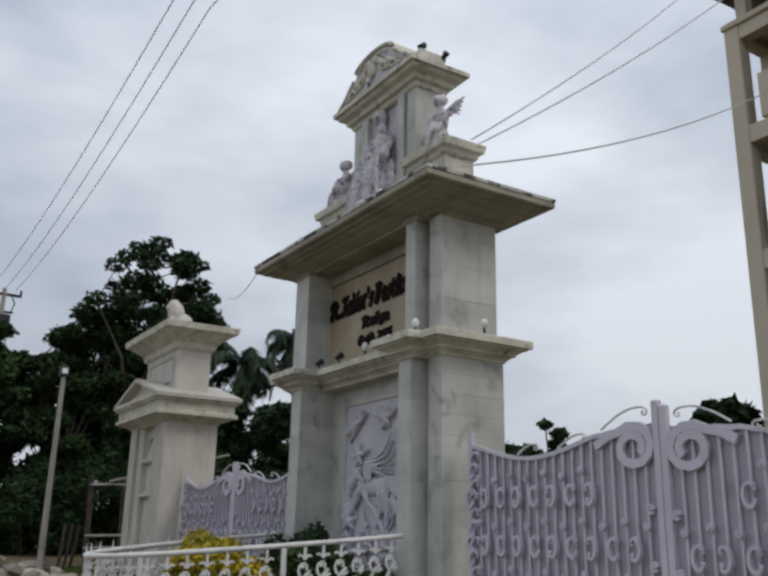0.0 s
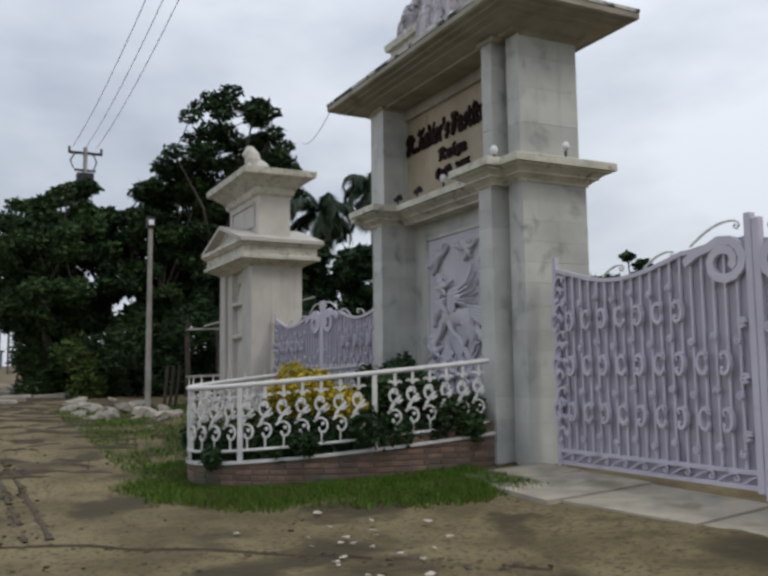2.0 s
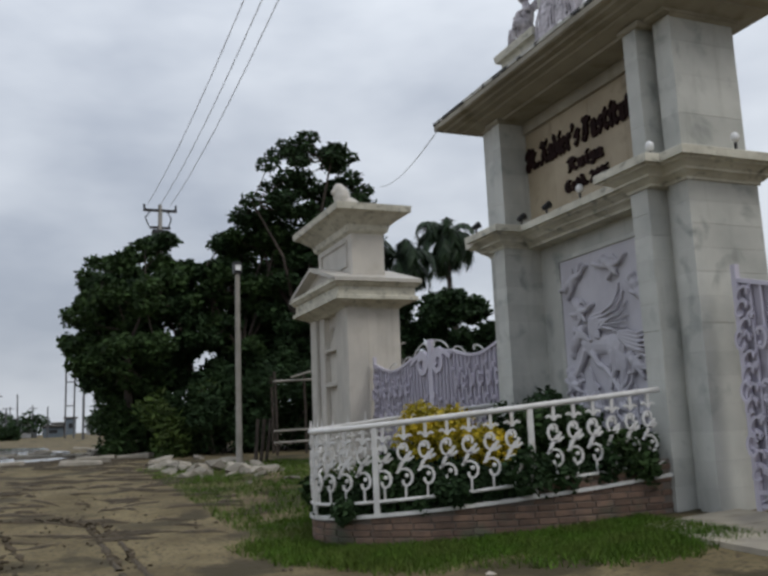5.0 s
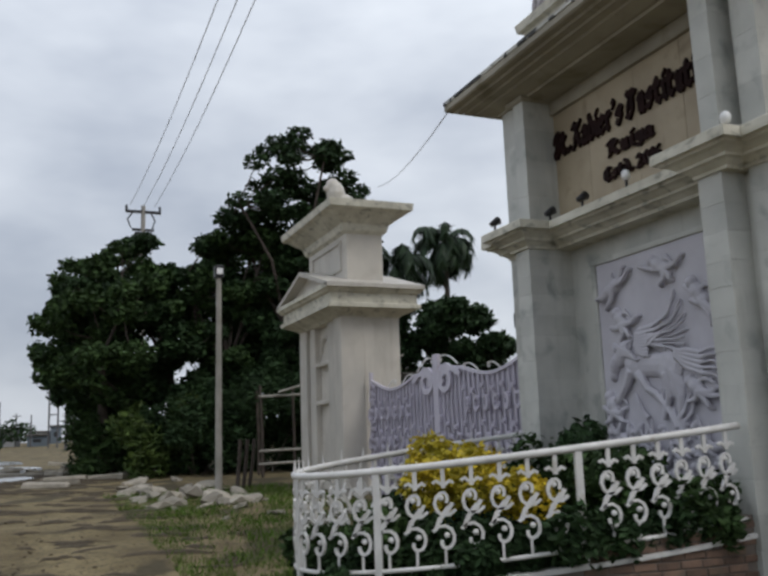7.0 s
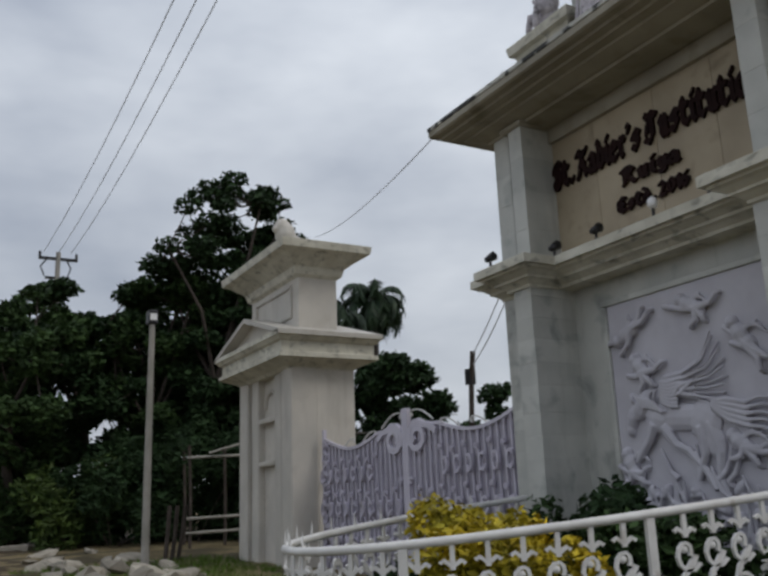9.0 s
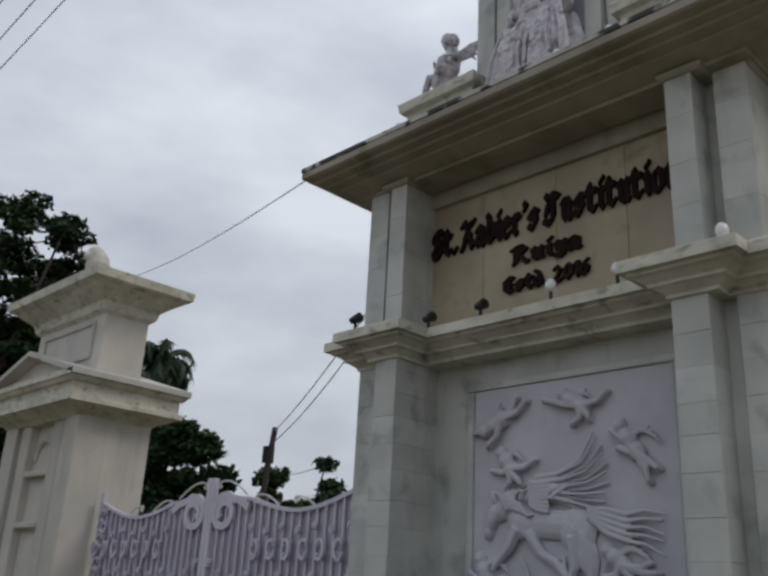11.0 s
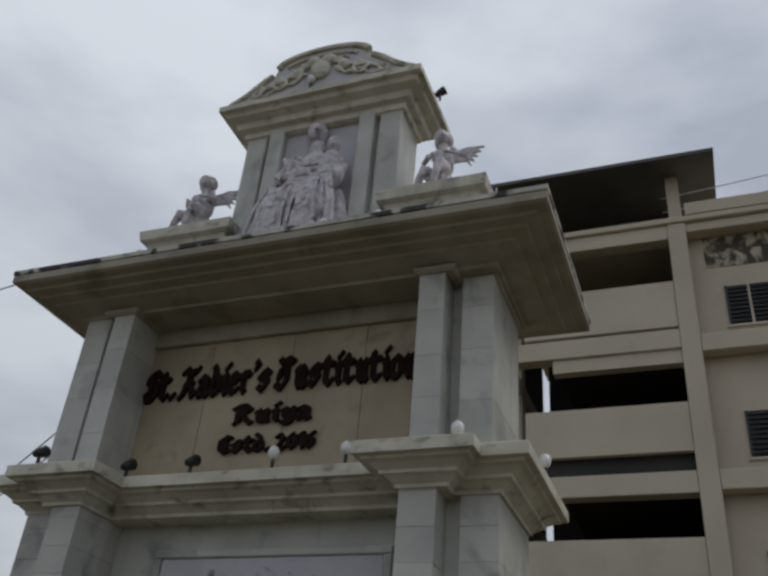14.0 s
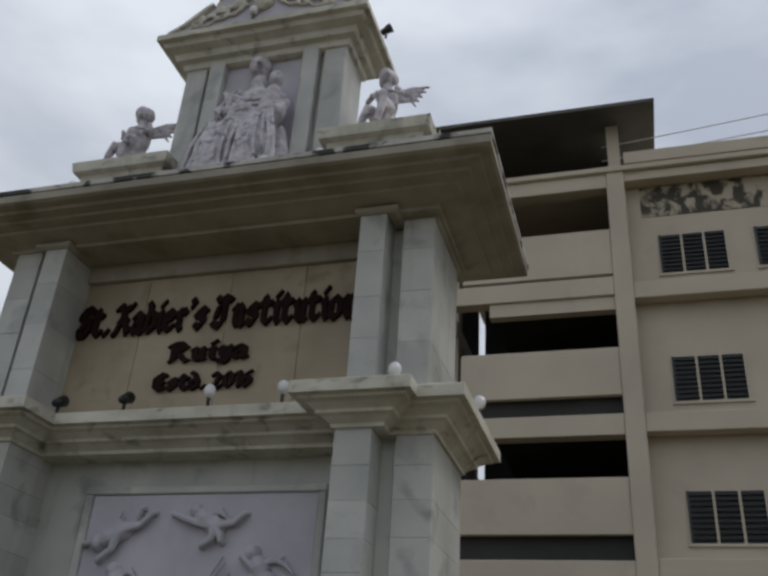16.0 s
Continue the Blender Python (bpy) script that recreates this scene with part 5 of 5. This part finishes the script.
def puddles():
    rg = random.Random(41)
    for x, y, a, b in ((-21, -7.4, 2.2, 1.5), (-24.5, -9.6, 3.0, 1.7), (-29, -7.8, 3.4, 2.2), (-30, -12.0, 4.0, 2.4), (-38, -9.0, 4.0, 3.0), (-17.5, -10.4, 1.8, 1.1)):
        bm = bmesh.new()
        edge = [(a * k * math.cos(g), b * k * math.sin(g)) for g, k in [(q * math.pi / 14, 0.75 + 0.5 * abs(noise.noise((x + math.cos(q * math.pi / 14) * 1.3, y + math.sin(q * math.pi / 14) * 1.3, 3)))) for q in range(28)]]
        top = [bm.verts.new((px, py, 0.0)) for px, py in edge]
        low = [bm.verts.new((px * 1.03, py * 1.03, -0.12)) for px, py in edge]
        bm.faces.new(top)
        for i in range(28):
            bm.faces.new((top[i], low[i], low[(i + 1) % 28], top[(i + 1) % 28]))
        ob = finish("puddle", bm, WATER)
        ob.matrix_world = pose(x, y, ground_z(x, y) + 0.075, 0, 1.4, rg.uniform(-10, 10))
        tagged(ob, "shallow muddy rain puddle on the bare ground", "puddle", "rain puddles")
    # low broken banks of turned mud across the forecourt
    bm = bmesh.new()
    for k in range(330):
        u = rg.random()
        x, y = -1.5 - 24 * u, rg.uniform(-11.5, -3.9 - 0.4 * rg.random())
        if oval_d(x, y) < 1.5:
            continue
        n, L, w, h = 7, rg.uniform(0.2, 0.9) * (1 + u), rg.uniform(0.03, 0.09) * (1 + u), rg.uniform(0.02, 0.045) * (1 + 0.7 * u)
        g = radians(rg.gauss(70, 22))
        prev = None
        for i in range(n):
            v = i / (n - 1) * 2 - 1
            q = math.sqrt(max(0.02, 1 - v * v)) * rg.uniform(0.6, 1.2)
            px, py = x + L / 2 * v * math.cos(g) + rg.gauss(0, 0.03), y + L / 2 * v * math.sin(g)
            z = ground_z(px, py) + 0.05 * (noise.noise((px * 0.5, py * 0.5, 0)) + 0.5 * noise.noise((px * 1.7, py * 1.7, 4)))
            row = [bm.verts.new((px + d * w * q, py, z + e)) for d, e in ((-1.4, -0.03), (-0.5, h * q), (0.4, h * q * 0.8), (1.4, -0.03))]
            if prev:
                for m in range(3):
                    bm.faces.new((prev[m], prev[m + 1], row[m + 1], row[m]))
            prev = row
    tagged(finish("mud_banks", bm, CLOD, True), "low broken banks of dark turned mud", "mud", kind="stuff")
puddles()

def kerb_pieces():
    rg = random.Random(31)
    for k in range(22):
        x, y = rg.uniform(-34, -15), rg.uniform(-10.5, -3.6)
        L = rg.uniform(0.5, 2.2)
        bm = bmesh.new()
        box(bm, -0.16, 0.16, -L / 2, L / 2, -0.1, 0.1, bevel=0.04)
        for v in bm.verts:
            v.co += Vector((rg.uniform(-0.04, 0.04), rg.uniform(-0.06, 0.06), rg.uniform(-0.03, 0.03)))
        ob = finish("broken_kerb", bm, STONE)
        ob.matrix_world = pose(x, y, ground_z(x, y) + 0.03, rg.uniform(-6, 6), 0, rg.uniform(-35, 35))
        tagged(ob, "pale broken length of kerb on the bare ground", "kerb", "broken kerbs")
kerb_pieces()

# ---- trees ----
def tree(name, label, base, height, clumps, count, size, mat, seed, trunk=0.22, category="tree", **k):
    t = thing(name, label, category, at=(base[0], base[1], ground_z(*base)))
    rg = random.Random(seed)
    bm = bmesh.new()
    fork = height * 0.42
    lean = (rg.uniform(-0.4, 0.4), rg.uniform(-0.4, 0.4))
    tube(bm, [(0, 0, -0.3), (lean[0] * 0.3, lean[1] * 0.3, fork * 0.5), (lean[0], lean[1], fork)], trunk, 9, r_end=trunk * 0.65)
    hubs = [clumps[i][0] for i in range(0, len(clumps), max(1, len(clumps) // 7))]
    for c in hubs:
        mid = ((lean[0] + c[0]) / 2 + rg.uniform(-0.3, 0.3), (lean[1] + c[1]) / 2 + rg.uniform(-0.3, 0.3), max(fork * 0.8, (fork + c[2]) / 2))
        tube(bm, [(lean[0], lean[1], fork * 0.95), mid, c], trunk * 0.4, 6, r_end=0.04)
    for c, r in clumps:
        h = min(hubs, key=lambda q: math.dist(q, c))
        if h != c:
            tube(bm, [h, ((h[0] + c[0]) / 2, (h[1] + c[1]) / 2, (h[2] + c[2]) / 2 - 0.1), c], 0.03, 4, r_end=0.012)
    part("trunk", bm, BARK, t)
    crown_of("crown", t, [(c, tuple(q * 0.92 for q in r)) for c, r in clumps], count, size, mat, seed, **k)
    return t
def blob_crown(rg, n, r, z0, z1, size):
    out = []
    for i in range(n):
        a, q = rg.uniform(0, 6.28), math.sqrt(rg.uniform(0, 1))
        z = rg.uniform(z0, z1)
        s = size * rg.uniform(0.6, 1.25)
        k = math.sqrt(max(0.15, 1 - ((z - (z0 + z1) / 2) / (0.62 * (z1 - z0))) ** 2))
        out.append(((r * q * k * math.cos(a), r * q * k * math.sin(a), z), (s, s, s * 0.6)))
    return out
def woods():
    rg = random.Random(17)
    # the tall spreading tree: open flat layers above a bare fork
    pads = [((0.0, -1.4, 9.5), (0.8, 0.8, 0.35)), ((0.3, 1.3, 11.3), (1.1, 1.0, 0.5)), ((0.2, 0.0, 11.6), (1.0, 1.0, 0.5)), ((-0.6, 1.9, 10.5), (1.0, 0.9, 0.45)), ((0.4, -0.9, 10.6), (0.9, 0.9, 0.45)),
          ((-0.2, 0.9, 10.2), (0.8, 0.8, 0.4)), ((0.6, 2.2, 9.6), (0.9, 0.9, 0.4)), ((0.3, 2.5, 9.4), (0.9, 0.9, 0.45)), ((-0.4, -2.4, 8.9), (0.7, 0.7, 0.3)), ((0.2, 1.0, 8.9), (0.8, 0.8, 0.35)), ((0.5, 2.7, 8.5), (0.8, 0.8, 0.4)), ((0.0, -0.4, 9.2), (0.6, 0.6, 0.3))]
    cl = []
    for c, r in pads:
        for j in range(7):
            s = rg.uniform(0.36, 0.62)
            cl.append(((c[0] + rg.gauss(0, 0.42), 0.8 * c[1] + 0.15 + rg.gauss(0, 0.42), c[2] - 0.4 + rg.gauss(0, 0.24)), (s, s, s * 0.55)))
    tree("tall_tree", "tall dark tree with open layered crown", (-20.4, 2.0), 11.6, cl, 13000, 0.11, LEAF, 101, 0.2)
    spots = ((-21.0, -3.6, 7.6, 2.4), (-22.0, -1.2, 8.2, 2.4), (-22.5, 1.4, 8.3, 2.4), (-21.5, 3.6, 8.0, 2.5), (-23, 6.2, 6.6, 2.4), (-20.5, 5.2, 5.8, 2.0), (-24.5, -3.2, 8.0, 2.4), (-19.0, 8.2, 5.6, 2.0), (-21.4, 0.7, 8.3, 1.9), (-21.0, 3.0, 8.2, 1.8), (-24.0, 3.6, 7.8, 2.2), (-23.2, -3.7, 6.9, 1.6))
    for i, (x, y, h, r) in enumerate(spots):
        y -= 0.55
        cl = blob_crown(rg, 46, r, h * 0.3, h * 0.98, 0.62)
        tree("broadleaf_tree", "dense dark green broadleaf tree", (x, y), h, cl, 12500, 0.125, LEAF if i % 2 else LEAF_B, 110 + i, 0.2)
    # undergrowth
    for i, (x, y, h, m) in enumerate(((-19.5, -2.6, 2.0, LEAF_L), (-18.6, -1.6, 2.4, LEAF), (-21.5, -3.6, 1.5, LEAF_B), (-19.5, -0.4, 2.6, LEAF), (-19.0, 1.6, 3.0, LEAF), (-19.5, 4.0, 3.2, LEAF), (-18.5, 6.5, 3.0, LEAF), (-17.5, 3.5, 2.4, LEAF), (-16.8, 5.5, 2.6, LEAF), (-18, 0.4, 2.4, LEAF), (-21, 0.5, 3.6, LEAF), (-21.5, -2.2, 3.2, LEAF), (-22.6, -3.2, 2.4, LEAF), (-20.2, 2.8, 3.4, LEAF), (-17.5, 7.5, 3.0, LEAF), (-17.6, 2.2, 3.4, LEAF), (-16.8, 2.9, 3.2, LEAF), (-21.2, -3.9, 2.0, LEAF_B))):
        shrub("roadside_bush", "thick green bush at the trees' foot", (x, y, ground_z(x, y)), lumps(13, 1.2, 1.1, 0.2, h, 0.6), 3600, 0.14, m, 130 + i, "bush", narrow=0.28)
    # trees beyond the wall
    for i, (x, y, h, r) in enumerate(((-14, 14, 4.5, 2.4), (-10.5, 12.5, 4.0, 1.0), (-18, 15, 4.3, 2.2), (-29, 31, 8.3, 1.0), (-24, 12, 4.8, 2.2), (-31, 22, 7.4, 3.0), (-1.9, 12.0, 4.7, 0.6), (-3.0, 12.4, 4.4, 0.6))):
        cl = blob_crown(rg, 15, r, h * 0.3, h * 0.96, 0.9 if r > 1.5 else 0.5)
        tree("garden_tree", "dark leafy tree beyond the compound wall", (x, y), h, cl, 4200, 0.2, LEAF, 150 + i, 0.18)
woods()

def palm(at, h, n, length, seed, droop=1.0):
    t = thing("coconut_palm", "dark coconut palm with drooping ragged fronds", "palm", at=(at[0], at[1], ground_z(*at)))
    rg = random.Random(seed)
    bm = bmesh.new()
    tube(bm, [(0.9, 0.2, -0.3), (0.6, 0.1, h * 0.35), (0.2, 0, h * 0.7), (0, 0, h)], 0.2, 9, r_end=0.13)
    part("trunk", bm, BARK, t)
    for k in range(n):
        a = k * 2.4 + rg.uniform(-0.2, 0.2)
        rise = rg.uniform(-0.9, 1.25)
        bm = bmesh.new()
        L = length * rg.uniform(0.8, 1.1)
        pts = []
        for i in range(9):
            u = i / 8
            el = rise - 2.1 * droop * u * u * (0.6 + 0.4 * (rise > 0))
            if not pts:
                pts.append(Vector((0, 0, h)))
            else:
                pts.append(pts[-1] + L / 8 * Vector((math.cos(a) * math.cos(el), math.sin(a) * math.cos(el), math.sin(el))))
        tube(bm, pts, 0.04, 4, r_end=0.01)
        side = Vector((-math.sin(a), math.cos(a), 0))
        for i in range(40):
            u = 0.12 + 0.88 * i / 39
            f = u * 8
            j = min(7, int(f))
            p = pts[j].lerp(pts[j + 1], f - j)
            d = (pts[j + 1] - pts[j]).normalized()
            for s in (1, -1):
                ll = 1.0 * math.sin(0.35 + u * 2.3) * rg.uniform(0.75, 1.1)
                tip = p + side * s * ll * 0.55 + d * ll * 0.45 + Vector((0, 0, -ll * rg.uniform(0.35, 0.8)))
                w = d * 0.075
                bm.faces.new([bm.verts.new(v) for v in (p - w, p + w, tip)])
        part("frond", bm, PALM_LEAF, t)
palm((-34.4, 15.3), 11.6, 34, 2.8, 3, 1.45)
palm((-27.5, 9.1), 8.6, 22, 2.6, 5, 1.3)

# ---- poles, cables, hut, distance ----
def cable(name, label, a, b, sag, r=0.012):
    bm = bmesh.new()
    a, b = Vector(a), Vector(b)
    tube(bm, [a.lerp(b, i / 20) - Vector((0, 0, sag * 4 * (i / 20) * (1 - i / 20))) for i in range(21)], r, 5)
    tagged(part(name, bm, WIRE), label, "cable", "overhead cables")
def poles():
    x, y = -11.6, -2.45
    g = ground_z(x, y)
    lp = thing("lamp_post", "thin grey concrete lamp post with a small floodlight", "lamp post", at=(x, y, g))
    bm = bmesh.new(); tube(bm, [(0, 0, -0.2), (0, 0, 2.5), (0.02, 0, 4.9)], 0.085, 10, r_end=0.06)
    part("pole", bm, POLE, lp)
    part("lamp_head", boxed(-0.12, 0.12, -0.1, 0.1, 4.9, 5.2, bevel=0.02), BLACK, lp)
    part("lens", boxed(0.12, 0.135, -0.07, 0.07, 4.98, 5.12), BULB, lp)
    x, y = -31.6, -1.7
    up = thing("utility_pole", "concrete utility pole with a crossarm and insulators", "utility pole", at=(x, y, ground_z(x, y)))
    h = 12.5 - ground_z(x, y)
    bm = bmesh.new(); tube(bm, [(0, 0, -0.3), (0, 0, h)], 0.16, 8, r_end=0.1)
    part("pole", bm, POLE, up)
    part("crossarm", boxed(-0.06, 0.06, -0.8, 0.8, h - 0.35, h - 0.23), BLACK, up)
    part("crossarm", boxed(-0.06, 0.06, -0.5, 0.5, h - 1.2, h - 1.1), BLACK, up)
    for yy in (-0.75, 0.0, 0.75):
        bm = bmesh.new(); tube(bm, [(0, yy, h - 0.23), (0, yy, h + 0.0)], 0.06, 6)
        part("insulator", bm, BLACK, up)
    for yy in (-0.55, 0.4):
        bm = bmesh.new(); tube(bm, [(0.1, yy, h - 1.1), (0.12, yy * 1.3, h - 0.7), (0.05, yy * 0.8, h - 0.3)], 0.035, 5)
        part("jumper_lead", bm, BLACK, up)
    part("transformer", boxed(-0.3, 0.3, -0.4, 0.4, h - 2.0, h - 1.3, bevel=0.05), BLACK, up)
    for (y0, ym, y1) in ((-1.6, -2.84, -3.45), (-1.0, -2.48, -3.1), (-0.5, -2.13, -2.75)):
        cable("power_line", "thin overhead power line", (-31.6, y0 - 0.7, 12.5), (-2.8, ym - 0.15, 11.5), 0.5)
        cable("power_line", "thin overhead power line", (-2.8, ym - 0.15, 11.5), (26, ym - 0.15 + (y0 - ym) * 0.9, 10.9), 0.05)
    cable("service_cable", "thin cable from the eave to the trees", (-2.9, -0.85, 6.2), (-20, 5.2, 10.6), 0.25, 0.009)
    cable("service_cable", "thin cable from the monument to the building", (2.1, 0.5, 7.4), (-0.5, 10.75, 16.3), 0.2, 0.014)
    cable("service_cable", "thin cable from the monument to the building", (2.1, 0.55, 7.3), (1.0, 10.9, 15.6), 0.25, 0.014)
    cable("service_cable", "thin cable from the monument to the building", (2.1, 0.3, 6.9), (1.15, 10.6, 12.0), 0.35, 0.016)
    cable("service_cable", "thin cable along the building's roof", (3.6, 11.8, 15.9), (14, 11.4, 16.9), 0.1, 0.014)
    cable("service_cable", "thin cable along the building's roof", (3.6, 11.8, 15.45), (14, 11.4, 16.3), 0.1, 0.014)
    cable("stay_cable", "thin stay cable from a leaning post", (-2.3, 0.7, 6.0), (-11.9, 5.93, 5.07), 0.2, 0.012)
    cable("stay_cable", "thin stay cable from a leaning post", (-2.3, 0.7, 5.7), (-11.9, 5.93, 4.8), 0.25, 0.012)
    bp = thing("leaning_post", "dark leaning cable post behind the side gate", "post", at=(-12.4, 5.95, ground_z(-12, 6)))
    bm = bmesh.new(); tube(bm, [(0, 0, 0), (0.35, 0, 3.9), (0.5, 0, 4.75)], 0.07, 6)
    part("pole", bm, BARK, bp)
    part("junction_box", boxed(0.22, 0.42, -0.1, 0.1, 3.9, 4.3), BLACK, bp)
poles()
def hut():
    h = thing("bamboo_shelter", "dark open bamboo shelter with a rail fence", "shelter", at=(-15.5, 1.0, ground_z(-15.5, 1)))
    rg = random.Random(4)
    for x, y in ((0, -1.4), (-1.2, -1.2), (0.6, 0.6), (-1.2, 1.2), (0.8, 2.2), (-0.3, -0.4), (0.7, 1.4)):
        bm = bmesh.new(); tube(bm, [(x, y, -0.2), (x + rg.uniform(-0.05, 0.05), y, 1.2), (x, y + rg.uniform(-0.08, 0.08), 2.5)], 0.045, 6)
        part("post", bm, BARK, h)
    for z in (0.35, 0.7, 2.2):
        bm = bmesh.new(); tube(bm, [(0, -1.5, z), (0.4, 0.4, z + 0.05), (0.8, 2.6, z - 0.05)], 0.035, 6)
        part("rail", bm, POLE, h)
    bm = bmesh.new(); tube(bm, [(0.2, -1.0, 2.3), (0.5, 0.6, 2.75), (0.8, 2.6, 3.3)], 0.035, 6)
    part("rafter", bm, POLE, h)
    bm = bmesh.new()
    for i in range(9):
        box(bm, -1.6 + i * 0.28, -1.34 + i * 0.28, 0.4, 3.2, 2.75 + 0.02 * (i % 2), 2.79 + 0.02 * (i % 2))
    part("roof_sheet", bm, CANOPY, h)
    for i in range(3):
        p = thing("stake", "short leaning wooden stake by the lamp post", "stake", group="stakes", at=(-12.2 - 0.25 * i, -1.9 + 0.2 * i, ground_z(-12.2, -1.9)))
        bm = bmesh.new(); tube(bm, [(0, 0, -0.1), (0.1 * (i - 1), 0.08, 0.6), (0.14 * (i - 1), 0.12, 1.15)], 0.05, 6)
        part("stick", bm, BARK, p)
hut()
def distance():
    rg = random.Random(12)
    def far_pole(x, y, z, r=0.11, arm=True):
        g = ground_z(x, y)
        t = thing("far_pole", "distant thin dark pole on the flat land", "pole", group="distant poles", at=(x, y, g))
        bm = bmesh.new(); tube(bm, [(0, 0, -0.3), (rg.uniform(-0.1, 0.1), rg.uniform(-0.12, 0.12), z - g)], r, 5, r_end=r * 0.7)
        part("pole", bm, FAR_POLE, t)
        if arm:
            part("arm", boxed(-0.05, 0.05, -0.5, 0.5, z - g - 0.4, z - g - 0.3), FAR_POLE, t)
    for x, y, z in ((-90, -13.7, 5.8), (-92, -11.9, 6.6), (-90, -10.6, 6.9), (-105, -12.4, 6.4), (-112, -17.5, 6.6), (-98, -14.6, 6.3), (-125, -10.0, 7.0), (-95, -8.6, 7.0), (-80, -17, 5.6), (-140, -32, 8), (-110, -7.0, 6.4), (-120, -15.5, 6.2), (-88, -9.6, 5.2), (-100, -5.4, 5.8)):
        far_pole(x, y, z, arm=rg.random() < 0.4)
    far_pole(-75, -2.75, 13.4, 0.13, False)
    x, y = -90, -3.35
    t = thing("pole_frame", "distant two-legged pole frame with crossbars", "pole", at=(x, y, ground_z(x, y)))
    for dy in (-0.45, 0.45):
        bm = bmesh.new(); tube(bm, [(0, dy, -0.3), (0, dy, 9.4)], 0.1, 5)
        part("leg", bm, FAR_POLE, t)
    for z in (9.3, 8.2, 6.0, 3.4):
        part("crossbar", boxed(-0.05, 0.05, -0.5, 0.5, z, z + 0.12), FAR_POLE, t)
    for i in range(34):
        x, y = rg.uniform(-150, -95), -40 + i * 1.35 + rg.uniform(-1, 1)
        w, d, h = rg.uniform(0.9, 2.4), rg.uniform(2, 4), rg.uniform(1.2, 2.6)
        t = thing("far_house", "small distant pale house with a low roof", "house", group="distant houses", at=(x, y, ground_z(x, y)))
        part("wall", boxed(-d / 2, d / 2, -w / 2, w / 2, -0.3, h), FAR[i % 3], t)
        part("roof", boxed(-d / 2 - 0.3, d / 2 + 0.3, -w / 2 - 0.3, w / 2 + 0.3, h, h + 0.25, bevel=0.1), CANOPY, t)
        part("window", boxed(d / 2, d / 2 + 0.03, -w * 0.2, w * 0.2, h * 0.4, h * 0.7), BLACK, t)
    clumps = []
    for _ in range(70):
        x, y, q = rg.uniform(-165, -90), rg.uniform(-60, 40), rg.uniform(0.7, 1.9)
        clumps.append(((x, y, ground_z(x, y) + 0.6 * q + rg.uniform(0, 1.0)), (q * 1.2, q * 1.2, q)))
    ob = new("far_trees", leaf_mesh("far_trees", clumps, 16000, 0.3, LEAF, 77))
    tagged(ob, "scattered low dark trees on the far land", "trees", kind="stuff")
    for i in range(6):
        x, y = -84 - 5 * i, -10.0 - 3.2 * (i % 4) + rg.uniform(-1, 1)
        shrub("roadside_bush", "dark low bush on the far land", (x, y, ground_z(x, y)), lumps(8, 1.0, 1.4, 0.2, 1.2, 0.6), 900, 0.2, LEAF, 190 + i, "bush")
FAR_POLE = material("dark_weathered_pole", (0.11, 0.11, 0.115), (0.08, 0.08, 0.085), 3.0, 0.9)
FAR = [material("far_wall_" + n, c, None, 0.4, 0.9) for n, c in (("white", (0.34, 0.35, 0.36)), ("grey", (0.12, 0.13, 0.14)), ("blue", (0.14, 0.17, 0.2)))]
distance()
